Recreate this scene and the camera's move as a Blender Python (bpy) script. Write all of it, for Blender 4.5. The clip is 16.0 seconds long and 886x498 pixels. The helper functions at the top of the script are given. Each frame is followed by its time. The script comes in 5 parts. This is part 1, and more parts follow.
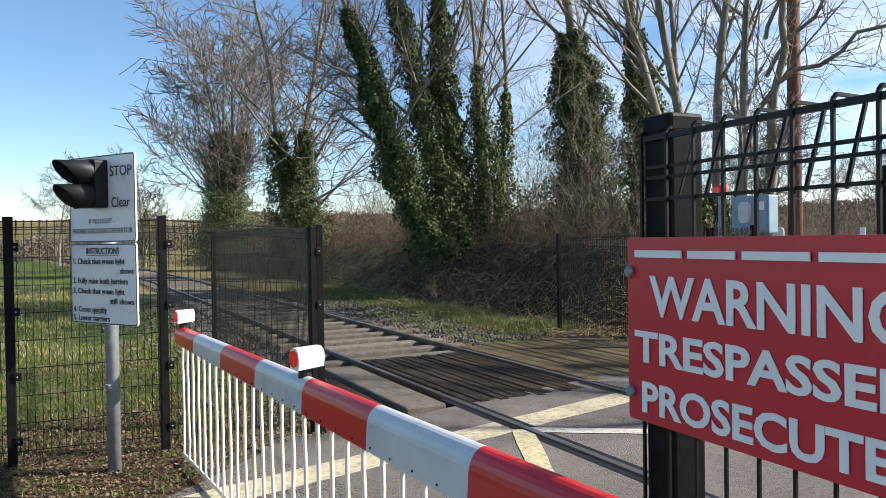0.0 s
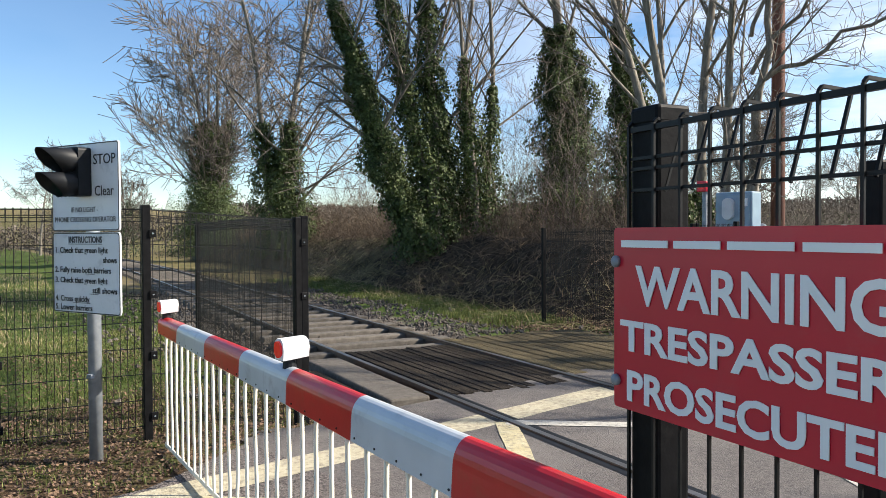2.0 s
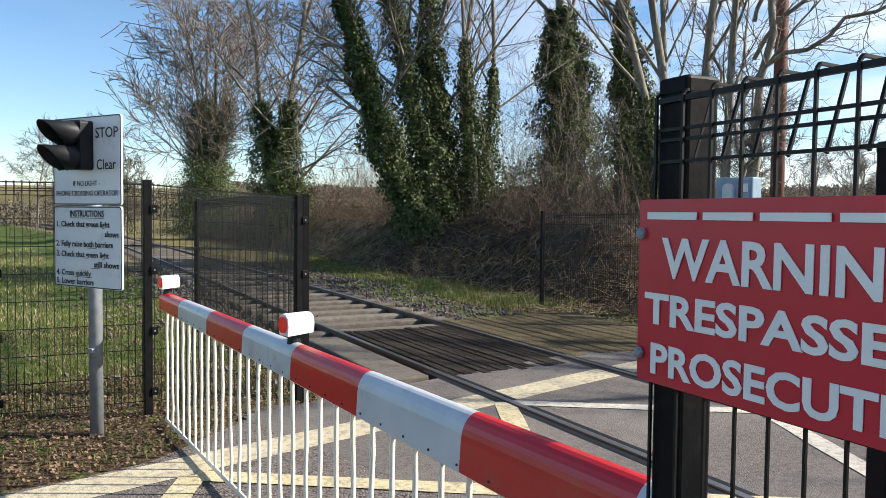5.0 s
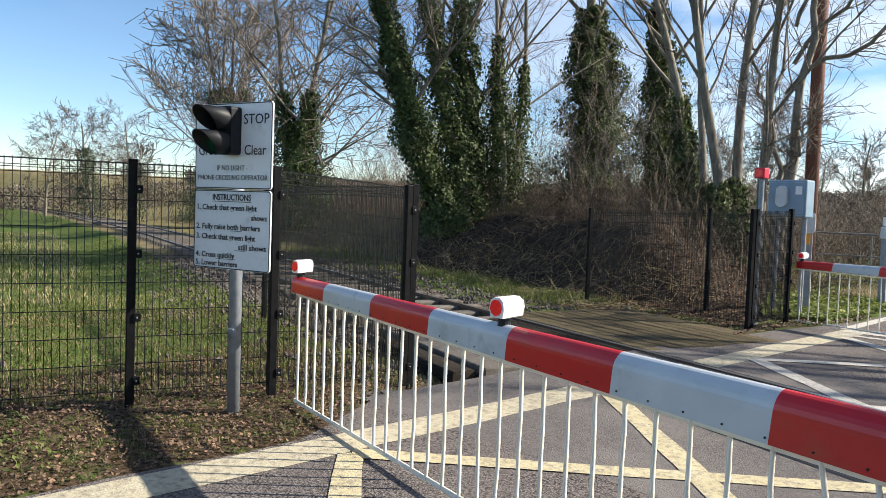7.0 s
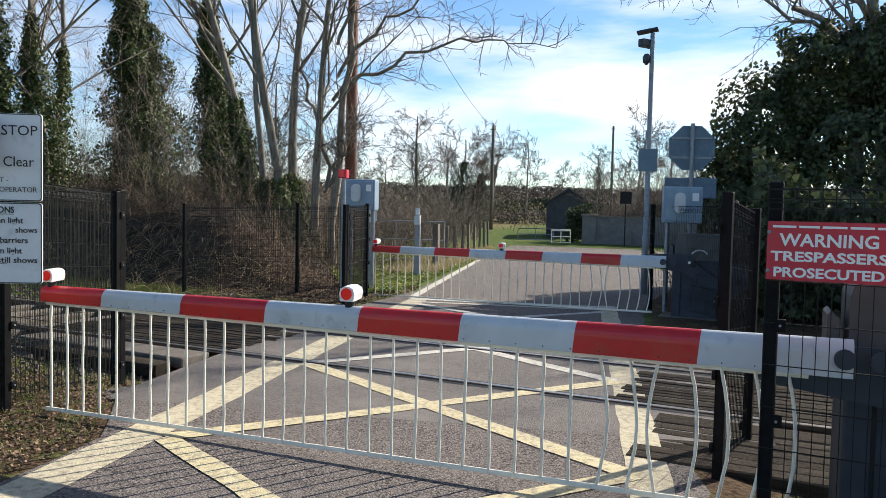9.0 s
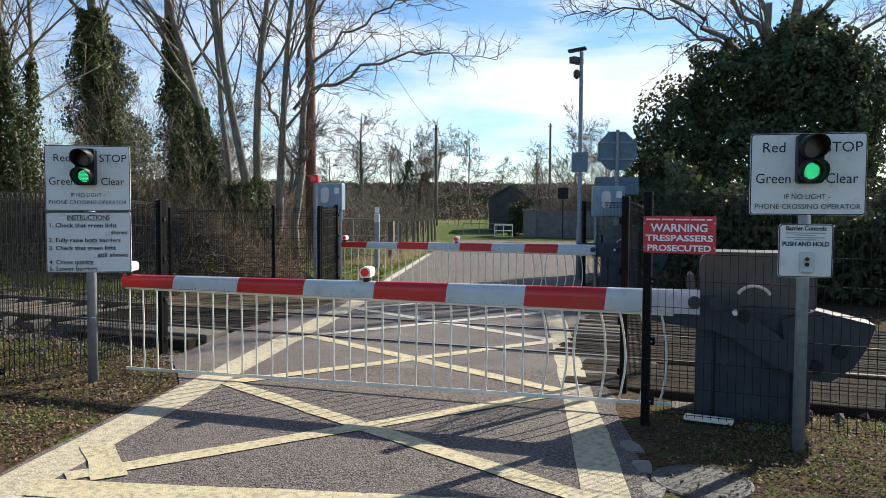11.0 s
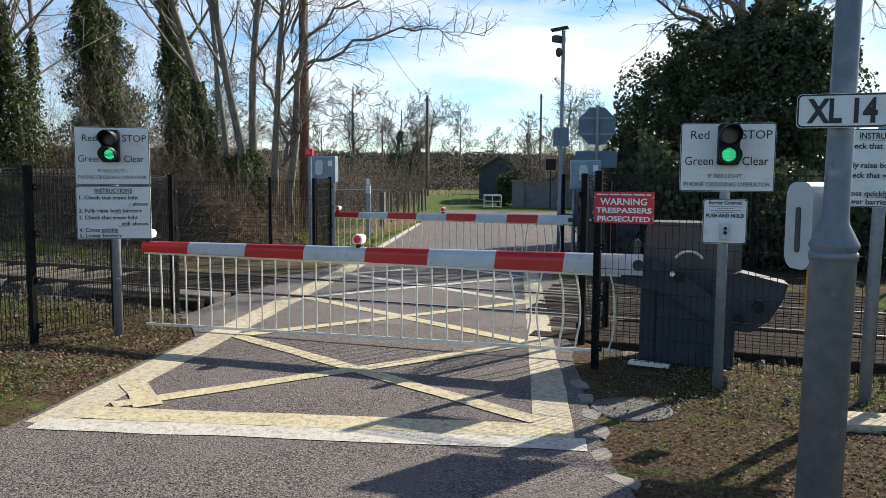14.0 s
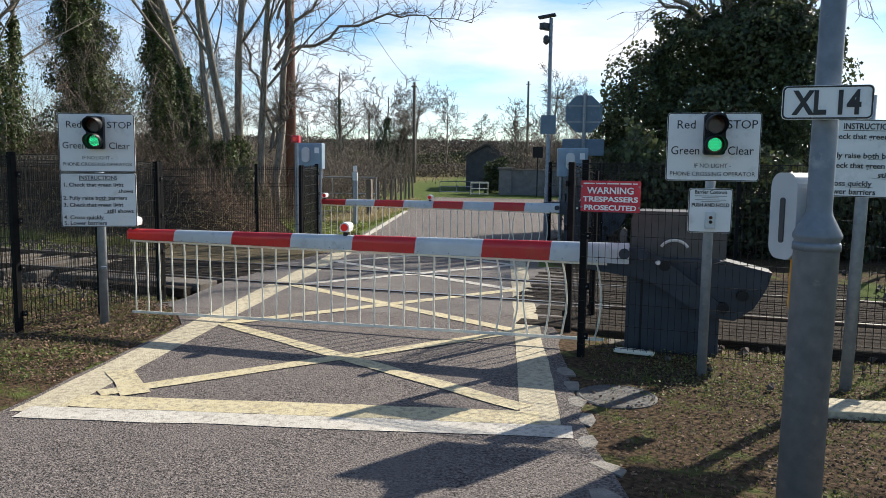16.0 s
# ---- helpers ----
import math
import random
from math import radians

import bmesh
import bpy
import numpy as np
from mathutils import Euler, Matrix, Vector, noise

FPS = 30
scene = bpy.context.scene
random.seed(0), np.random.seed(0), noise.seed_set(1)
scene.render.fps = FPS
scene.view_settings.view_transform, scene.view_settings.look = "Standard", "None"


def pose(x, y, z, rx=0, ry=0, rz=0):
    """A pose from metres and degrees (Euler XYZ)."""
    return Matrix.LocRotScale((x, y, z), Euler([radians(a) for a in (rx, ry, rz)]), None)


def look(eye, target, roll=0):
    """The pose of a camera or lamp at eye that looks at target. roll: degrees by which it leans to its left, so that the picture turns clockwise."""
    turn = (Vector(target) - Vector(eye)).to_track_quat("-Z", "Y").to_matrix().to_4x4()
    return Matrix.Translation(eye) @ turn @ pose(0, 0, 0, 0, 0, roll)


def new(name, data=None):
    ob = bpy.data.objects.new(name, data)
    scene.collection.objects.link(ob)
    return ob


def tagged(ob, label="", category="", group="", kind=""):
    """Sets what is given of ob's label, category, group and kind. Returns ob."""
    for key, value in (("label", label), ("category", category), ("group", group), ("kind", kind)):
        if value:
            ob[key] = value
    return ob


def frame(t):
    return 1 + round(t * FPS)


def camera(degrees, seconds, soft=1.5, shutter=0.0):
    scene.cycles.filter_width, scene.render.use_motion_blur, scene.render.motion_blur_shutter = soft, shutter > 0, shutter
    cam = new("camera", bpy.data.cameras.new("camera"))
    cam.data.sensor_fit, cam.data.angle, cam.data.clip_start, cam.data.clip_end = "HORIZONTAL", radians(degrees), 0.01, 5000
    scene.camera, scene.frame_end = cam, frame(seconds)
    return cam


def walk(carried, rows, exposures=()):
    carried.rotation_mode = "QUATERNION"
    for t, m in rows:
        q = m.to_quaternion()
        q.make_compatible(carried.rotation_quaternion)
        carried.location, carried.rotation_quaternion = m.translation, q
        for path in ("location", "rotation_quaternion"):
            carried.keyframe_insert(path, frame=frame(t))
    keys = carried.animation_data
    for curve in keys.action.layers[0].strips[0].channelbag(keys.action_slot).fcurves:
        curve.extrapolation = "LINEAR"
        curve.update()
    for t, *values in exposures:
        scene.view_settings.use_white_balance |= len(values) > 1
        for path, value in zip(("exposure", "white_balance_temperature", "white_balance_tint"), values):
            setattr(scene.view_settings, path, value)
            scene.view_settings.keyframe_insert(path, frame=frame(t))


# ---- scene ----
cam = camera(59.6, 16.0, 0.65)
PATH = [
    (0, (5.874, -0.789, 1.603), (4.146, 0.218, 1.576), -0.9),
    (0.5, (5.878, -0.792, 1.602), (4.147, 0.211, 1.576), -0.8),
    (1, (5.875, -0.79, 1.598), (4.159, 0.236, 1.564), -0.7),
    (1.5, (5.874, -0.792, 1.596), (4.166, 0.247, 1.558), -0.5),
    (2, (5.875, -0.795, 1.595), (4.167, 0.245, 1.551), -0.3),
    (2.5, (5.87, -0.79, 1.593), (4.16, 0.245, 1.542), -0.1),
    (3, (5.871, -0.789, 1.593), (4.159, 0.244, 1.532), 0.0),
    (3.5, (5.872, -0.789, 1.592), (4.16, 0.243, 1.526), 0.0),
    (4, (5.86, -0.78, 1.584), (4.147, 0.25, 1.506), 0.1),
    (6.5, (5.808, -1.339, 1.544), (4.12, -0.271, 1.446), 1.3),
    (7, (5.471, -1.735, 1.522), (3.775, -0.68, 1.421), 2.1),
    (7.5, (5.215, -2.304, 1.528), (3.647, -1.066, 1.434), 3.1),
    (8, (4.977, -2.833, 1.525), (3.668, -1.324, 1.438), 1.5),
    (8.5, (4.905, -3.335, 1.575), (3.993, -1.558, 1.481), 1.6),
    (9, (4.947, -3.881, 1.608), (4.201, -2.028, 1.512), 1.3),
    (11.5, (5.429, -6.343, 1.666), (4.829, -4.438, 1.559), 0.2),
    (12, (5.516, -6.677, 1.696), (4.92, -4.772, 1.58), 0.2),
    (12.5, (5.574, -6.872, 1.716), (4.984, -4.965, 1.594), 0.3),
    (13, (5.678, -6.868, 1.701), (5.088, -4.963, 1.558), 0.4),
    (13.5, (5.731, -6.871, 1.702), (5.142, -4.967, 1.53), 0.3),
    (14, (5.729, -6.878, 1.703), (5.146, -4.973, 1.522), 0.4),
    (14.5, (5.731, -6.885, 1.708), (5.154, -4.979, 1.523), 0.3),
    (15, (5.735, -6.887, 1.708), (5.166, -4.979, 1.515), 0.4),
    (15.5, (5.733, -6.893, 1.711), (5.176, -4.983, 1.509), 0.5),
    (16, (5.727, -6.893, 1.716), (5.178, -4.981, 1.502), 0.6),
]
walk(cam, [(t, look(eye, target, roll)) for t, eye, target, roll in PATH], exposures=((0, 1.0), (8.0, 0.94), (10.0, 0.79), (16.0, 0.76)))

# ---- light ----
SUN_AZ, SUN_EL = 59.0, 33.0          # degrees: from +x towards +y, and above the ground
world = bpy.data.worlds.new("sky")
scene.world = world
world.use_nodes = True


def sky_nodes(nt):
    nt.nodes.clear()
    sky = nt.nodes.new("ShaderNodeTexSky")
    sky.sky_type, sky.sun_disc = "NISHITA", False
    sky.sun_elevation, sky.sun_rotation = radians(SUN_EL), radians(90 - SUN_AZ)
    sky.air_density, sky.dust_density, sky.ozone_density, sky.altitude = 1.0, 0.02, 2.4, 900
    co = nt.nodes.new("ShaderNodeTexCoord")
    mp = nt.nodes.new("ShaderNodeMapping")
    mp.inputs["Scale"].default_value = (1.6, 3.2, 9.0)
    mp.inputs["Rotation"].default_value = (0.1, 0.16, 0.5)
    nz = nt.nodes.new("ShaderNodeTexNoise")
    nz.inputs["Scale"].default_value, nz.inputs["Detail"].default_value, nz.inputs["Roughness"].default_value = 1.5, 7.0, 0.55
    rp = nt.nodes.new("ShaderNodeValToRGB")
    rp.color_ramp.elements[0].position, rp.color_ramp.elements[1].position = 0.4, 0.62
    # thin cloud lies over the sunny half of the sky
    dt = nt.nodes.new("ShaderNodeVectorMath")
    dt.operation = "DOT_PRODUCT"
    dt.inputs[1].default_value = (math.cos(radians(SUN_AZ)), math.sin(radians(SUN_AZ)), 0.1)
    mr = nt.nodes.new("ShaderNodeMapRange")
    mr.inputs["From Min"].default_value, mr.inputs["From Max"].default_value = -0.1, 0.75
    mr.inputs["To Min"].default_value, mr.inputs["To Max"].default_value = 0.02, 0.95
    mul = nt.nodes.new("ShaderNodeMath")
    mul.operation = "MULTIPLY"
    mix = nt.nodes.new("ShaderNodeMix")
    mix.data_type = "RGBA"
    mix.inputs["B"].default_value = (7.4, 7.5, 7.7, 1)
    bg = nt.nodes.new("ShaderNodeBackground")
    bg.inputs["Strength"].default_value = SKY
    out = nt.nodes.new("ShaderNodeOutputWorld")
    ln = nt.links.new
    ln(co.outputs["Generated"], mp.inputs["Vector"])
    ln(mp.outputs["Vector"], nz.inputs["Vector"])
    ln(nz.outputs["Fac"], rp.inputs["Fac"])
    ln(co.outputs["Generated"], dt.inputs[0])
    ln(dt.outputs["Value"], mr.inputs["Value"])
    ln(rp.outputs["Color"], mul.inputs[0])
    ln(mr.outputs["Result"], mul.inputs[1])
    ln(mul.outputs["Value"], mix.inputs["Factor"])
    hs = nt.nodes.new("ShaderNodeHueSaturation")
    hs.inputs["Saturation"].default_value = 1.12
    ln(sky.outputs["Color"], hs.inputs["Color"])
    ln(hs.outputs["Color"], mix.inputs["A"])
    ln(mix.outputs["Result"], bg.inputs["Color"])
    ln(bg.outputs["Background"], out.inputs["Surface"])


SKY = 0.092
sky_nodes(world.node_tree)
sun_data = bpy.data.lights.new("sun", "SUN")
sun_data.energy, sun_data.angle, sun_data.color = 5.0, radians(0.6), (1.0, 0.92, 0.79)
sun = new("sun", sun_data)
_c = math.cos(radians(SUN_EL))
SUN_FROM = Vector((_c * math.cos(radians(SUN_AZ)), _c * math.sin(radians(SUN_AZ)), math.sin(radians(SUN_EL))))
sun.matrix_world = look(SUN_FROM * 50, (0, 0, 0))


# ---- materials ----
def mat(name, a, b=None, scale=8.0, rough=0.6, metal=0.0, bump=0.0, bscale=60.0, spec=0.5, detail=6.0, wear=None, wscale=3.0, wlo=0.55, whi=0.7, rand=0.0, isl=0.0, through_light=0.0, emit=None, stretch=(1, 1, 1)):
    """A surface of two tones in fine noise, with a third tone as wear or dirt in larger patches, and relief."""
    m = bpy.data.materials.new(name)
    m.use_nodes = True
    nt = m.node_tree
    bs = nt.nodes["Principled BSDF"]
    ln = nt.links.new
    co = nt.nodes.new("ShaderNodeTexCoord")
    mp = nt.nodes.new("ShaderNodeMapping")
    mp.inputs["Scale"].default_value = stretch
    ln(co.outputs["Object"], mp.inputs["Vector"])
    nz = nt.nodes.new("ShaderNodeTexNoise")
    nz.inputs["Scale"].default_value, nz.inputs["Detail"].default_value = scale, detail
    ln(mp.outputs["Vector"], nz.inputs["Vector"])
    mix = nt.nodes.new("ShaderNodeMix")
    mix.data_type = "RGBA"
    b = b or tuple(min(1, c * 1.25) for c in a)
    mix.inputs["A"].default_value, mix.inputs["B"].default_value = (*a, 1), (*b, 1)
    rp = nt.nodes.new("ShaderNodeMapRange")
    rp.inputs["From Min"].default_value, rp.inputs["From Max"].default_value = 0.3, 0.7
    ln(nz.outputs["Fac"], rp.inputs["Value"])
    ln(rp.outputs["Result"], mix.inputs["Factor"])
    col = mix.outputs["Result"]
    if wear:
        n2 = nt.nodes.new("ShaderNodeTexNoise")
        n2.inputs["Scale"].default_value, n2.inputs["Detail"].default_value, n2.inputs["Roughness"].default_value = wscale, 8.0, 0.65
        ln(mp.outputs["Vector"], n2.inputs["Vector"])
        r2 = nt.nodes.new("ShaderNodeMapRange")
        r2.inputs["From Min"].default_value, r2.inputs["From Max"].default_value = wlo, whi
        ln(n2.outputs["Fac"], r2.inputs["Value"])
        m2 = nt.nodes.new("ShaderNodeMix")
        m2.data_type = "RGBA"
        m2.inputs["B"].default_value = (*wear, 1)
        ln(r2.outputs["Result"], m2.inputs["Factor"])
        ln(col, m2.inputs["A"])
        col = m2.outputs["Result"]
    if rand or isl:
        src = nt.nodes.new("ShaderNodeObjectInfo").outputs["Random"] if rand else nt.nodes.new("ShaderNodeNewGeometry").outputs["Random Per Island"]
        v = rand or isl
        hs = nt.nodes.new("ShaderNodeHueSaturation")
        mr = nt.nodes.new("ShaderNodeMapRange")
        mr.inputs["To Min"].default_value, mr.inputs["To Max"].default_value = 1 - v, 1 + v
        ln(src, mr.inputs["Value"])
        ln(mr.outputs["Result"], hs.inputs["Value"])
        ln(col, hs.inputs["Color"])
        col = hs.outputs["Color"]
    ln(col, bs.inputs["Base Color"])
    bs.inputs["Roughness"].default_value, bs.inputs["Metallic"].default_value = rough, metal
    bs.inputs["Specular IOR Level"].default_value = spec
    if bump:
        n3 = nt.nodes.new("ShaderNodeTexNoise")
        n3.inputs["Scale"].default_value, n3.inputs["Detail"].default_value = bscale, 4.0
        ln(mp.outputs["Vector"], n3.inputs["Vector"])
        bp = nt.nodes.new("ShaderNodeBump")
        bp.inputs["Strength"].default_value, bp.inputs["Distance"].default_value = bump, 0.02
        ln(n3.outputs["Fac"], bp.inputs["Height"])
        ln(bp.outputs["Normal"], bs.inputs["Normal"])
    if through_light:
        tr = nt.nodes.new("ShaderNodeBsdfTranslucent")
        ln(col, tr.inputs["Color"])
        ms = nt.nodes.new("ShaderNodeMixShader")
        ms.inputs["Fac"].default_value = through_light
        ln(bs.outputs["BSDF"], ms.inputs[1])
        ln(tr.outputs["BSDF"], ms.inputs[2])
        ln(ms.outputs["Shader"], nt.nodes["Material Output"].inputs["Surface"])
    if emit:
        bs.inputs["Emission Color"].default_value, bs.inputs["Emission Strength"].default_value = (*emit[:3], 1), emit[3]
    return m


M_ASPHALT = mat("asphalt", (0.012, 0.011, 0.011), (0.25, 0.216, 0.2), 62, 0.9, bump=0.8, bscale=75, spec=0.2, detail=3, wear=(0.165, 0.143, 0.132), wscale=1.3, wlo=0.45, whi=0.8)
M_ASPHALT_DARK = mat("crossing_asphalt", (0.09, 0.08, 0.077), (0.165, 0.148, 0.138), 45, 0.9, bump=0.6, bscale=80, spec=0.25, wear=(0.2, 0.18, 0.165), wscale=0.9, wlo=0.45, whi=0.75)
M_CONC = mat("edge_concrete", (0.42, 0.37, 0.26), (0.5, 0.45, 0.33), 12, 0.9, bump=0.4, spec=0.25, wear=(0.22, 0.19, 0.15), wscale=20, wlo=0.47, whi=0.7)
M_YELLOW = mat("yellow_paint", (0.46, 0.39, 0.225), (0.54, 0.48, 0.31), 9, 0.85, bump=0.3, bscale=90, wear=(0.2, 0.172, 0.14), wscale=28, wlo=0.47, whi=0.68)
M_WHITELINE = mat("white_road_paint", (0.44, 0.41, 0.36), (0.54, 0.51, 0.45), 9, 0.85, bump=0.3, bscale=90, wear=(0.24, 0.22, 0.19), wscale=26, wlo=0.49, whi=0.68)
M_RAIL = mat("rail_steel", (0.09, 0.06, 0.045), (0.14, 0.09, 0.065), 20, 0.6, 0.5, bump=0.2)
M_RAILTOP = mat("worn_rail_head", (0.3, 0.28, 0.26), (0.42, 0.4, 0.38), 30, 0.35, 0.9)
M_TIMBER = mat("crossing_timber", (0.022, 0.018, 0.015), (0.06, 0.05, 0.04), 7, 1.0, bump=0.6, bscale=30, rand=0.25, spec=0.08, stretch=(1, 12, 12))
M_SLEEPER = mat("concrete_sleeper", (0.085, 0.073, 0.06), (0.15, 0.13, 0.11), 14, 0.9, bump=0.4, rand=0.2)
M_BALLAST = mat("ballast", (0.055, 0.046, 0.038), (0.155, 0.13, 0.108), 26, 0.95, bump=1.0, bscale=22, isl=0.4)
M_BLACKPOST = mat("black_painted_steel", (0.007, 0.007, 0.0075), (0.012, 0.012, 0.013), 20, 0.5, bump=0.05, spec=0.06, wear=(0.022, 0.022, 0.022), wscale=12, wlo=0.6, whi=0.75)
M_WIRE = mat("black_coated_wire", (0.008, 0.008, 0.008), (0.014, 0.014, 0.014), 30, 0.45, spec=0.2)
M_GALV = mat("galvanised_steel", (0.21, 0.235, 0.265), (0.3, 0.325, 0.355), 18, 0.5, 0.35, bump=0.05, wear=(0.17, 0.18, 0.19), wscale=6)
M_PALEGREY = mat("pale_grey_paint", (0.5, 0.52, 0.53), (0.58, 0.6, 0.61), 8, 0.5, bump=0.03)
M_BLUEGREY = mat("blue_grey_paint", (0.1, 0.155, 0.21), (0.13, 0.19, 0.25), 6, 0.5, bump=0.05, wear=(0.2, 0.23, 0.26), wscale=5)
M_CABBLUE = mat("pale_blue_cabinet_paint", (0.19, 0.27, 0.35), (0.24, 0.33, 0.41), 5, 0.45, wear=(0.22, 0.26, 0.29), wscale=4)
M_RED = mat("red_boom_sheeting", (0.5, 0.012, 0.017), (0.58, 0.02, 0.022), 6, 0.28, bump=0.02, wear=(0.45, 0.05, 0.03), wscale=5)
M_ORANGE = mat("worn_orange_red_sheeting", (0.5, 0.07, 0.025), (0.58, 0.1, 0.035), 6, 0.35)
M_BOOMWHITE = mat("white_boom_sheeting", (0.5, 0.53, 0.56), (0.58, 0.61, 0.64), 5, 0.28, wear=(0.4, 0.42, 0.44), wscale=7)
M_PICKET = mat("cream_white_enamel", (0.8, 0.75, 0.63), (0.86, 0.82, 0.71), 10, 0.4, wear=(0.4, 0.33, 0.22), wscale=14, wlo=0.62, whi=0.75)
M_SIGNWHITE = mat("white_sign_face", (0.72, 0.73, 0.74), (0.76, 0.77, 0.78), 4, 0.4, wear=(0.6, 0.61, 0.61), wscale=9)
M_SIGNRED = mat("red_sign_face", (0.5, 0.009, 0.032), (0.55, 0.013, 0.038), 4, 0.35, wear=(0.5, 0.025, 0.045), wscale=10)
M_INK = mat("black_lettering", (0.015, 0.015, 0.018), (0.02, 0.02, 0.022), 20, 0.5)
M_WHITEINK = mat("white_lettering", (0.78, 0.78, 0.78), (0.8, 0.8, 0.8), 20, 0.45)
M_GREYINK = mat("grey_faded_lettering", (0.25, 0.25, 0.26), (0.3, 0.3, 0.31), 20, 0.5)
M_SIGNAL = mat("black_signal_plastic", (0.011, 0.012, 0.014), (0.016, 0.017, 0.02), 20, 0.5, spec=0.25)
M_GREENLIT = mat("green_lamp_lit", (0.0, 0.5, 0.25), (0.0, 0.6, 0.3), 20, 0.3, emit=(0.03, 1.0, 0.4, 0.75))
M_REDOFF = mat("red_lamp_unlit", (0.06, 0.012, 0.01), (0.09, 0.02, 0.015), 30, 0.25)
M_REDLENS = mat("red_lens", (0.4, 0.01, 0.012), (0.5, 0.02, 0.02), 40, 0.2, emit=(1.0, 0.02, 0.02, 0.1))
M_LAMPWHITE = mat("white_lamp_hood", (0.76, 0.77, 0.77), (0.8, 0.8, 0.8), 6, 0.4)
M_MACHINE = mat("barrier_machine_steel", (0.03, 0.037, 0.05), (0.045, 0.054, 0.07), 5, 0.55, bump=0.05, spec=0.3, wear=(0.03, 0.034, 0.04), wscale=3)
M_MACHTOP = mat("machine_hood_grey", (0.045, 0.047, 0.052), (0.07, 0.073, 0.078), 6, 0.5)
M_PHONE = mat("pale_phone_housing", (0.46, 0.48, 0.5), (0.54, 0.56, 0.58), 5, 0.45)
M_PHONEORANGE = mat("orange_phone_handset", (0.75, 0.3, 0.02), (0.8, 0.35, 0.03), 8, 0.4)
M_BARK = mat("grey_bark", (0.13, 0.11, 0.088), (0.29, 0.26, 0.215), 5, 0.95, bump=0.7, bscale=25, stretch=(3, 3, 0.7))
M_TWIG = mat("brown_twigs", (0.11, 0.085, 0.07), (0.22, 0.18, 0.145), 3, 0.9)
M_TWIGRED = mat("reddish_twigs", (0.11, 0.09, 0.074), (0.22, 0.182, 0.15), 2, 0.9)
M_IVY = mat("ivy_leaves", (0.042, 0.066, 0.022), (0.12, 0.15, 0.055), 2.5, 0.5, spec=0.25, isl=0.5, through_light=0.25)
M_IVYDARK = mat("dark_ivy_leaves", (0.045, 0.062, 0.028), (0.095, 0.115, 0.05), 2.0, 0.45, spec=0.35, isl=0.5, through_light=0.32)
M_BRAMBLE = mat("bramble_stems", (0.035, 0.024, 0.018), (0.2, 0.145, 0.1), 1.2, 0.9, isl=0.6)
M_FIELD = mat("field_grass_blades", (0.1, 0.145, 0.028), (0.27, 0.29, 0.08), 0.9, 0.7, isl=0.35, through_light=0.35)
M_COLUMN = mat("dull_galvanised_column", (0.145, 0.168, 0.2), (0.215, 0.24, 0.275), 14, 0.55, 0.3, bump=0.06, wear=(0.3, 0.32, 0.34), wscale=9, wlo=0.6, whi=0.72)
M_DARKWALL = mat("dark_grey_render", (0.07, 0.07, 0.072), (0.11, 0.11, 0.112), 3, 0.9, bump=0.3)
M_DRYGRASS = mat("dry_grass", (0.3, 0.24, 0.12), (0.46, 0.38, 0.22), 2, 0.85, isl=0.35, through_light=0.3)
M_GRASS = mat("grass_blades", (0.065, 0.098, 0.02), (0.18, 0.195, 0.052), 0.9, 0.7, isl=0.4, through_light=0.35)
M_LITTER = mat("dead_leaves", (0.06, 0.036, 0.024), (0.21, 0.13, 0.08), 2, 0.85, isl=0.5)
M_POLE = mat("brown_creosoted_pole", (0.13, 0.055, 0.04), (0.19, 0.085, 0.06), 6, 0.85, bump=0.3, stretch=(6, 6, 0.6))
M_WOOD = mat("weathered_fence_wood", (0.12, 0.1, 0.08), (0.2, 0.17, 0.14), 8, 0.9, bump=0.3)
M_WALL = mat("grey_rendered_wall", (0.17, 0.165, 0.16), (0.24, 0.23, 0.22), 3, 0.9, bump=0.3, wear=(0.1, 0.1, 0.09), wscale=1.2)
M_HEDGE = mat("far_bare_branches", (0.07, 0.057, 0.047), (0.14, 0.115, 0.095), 0.5, 0.95, isl=0.5)
M_FARGREEN = mat("far_evergreen", (0.03, 0.045, 0.022), (0.06, 0.08, 0.035), 0.6, 0.9, isl=0.4)
M_IRONLID = mat("cast_iron_lid", (0.06, 0.058, 0.055), (0.11, 0.105, 0.1), 30, 0.8, 0.1, bump=0.5, bscale=40)
M_CASTPAD = mat("trodden_stone", (0.17, 0.155, 0.135), (0.27, 0.25, 0.22), 12, 0.9, bump=0.6, wear=(0.14, 0.125, 0.1), wscale=6)


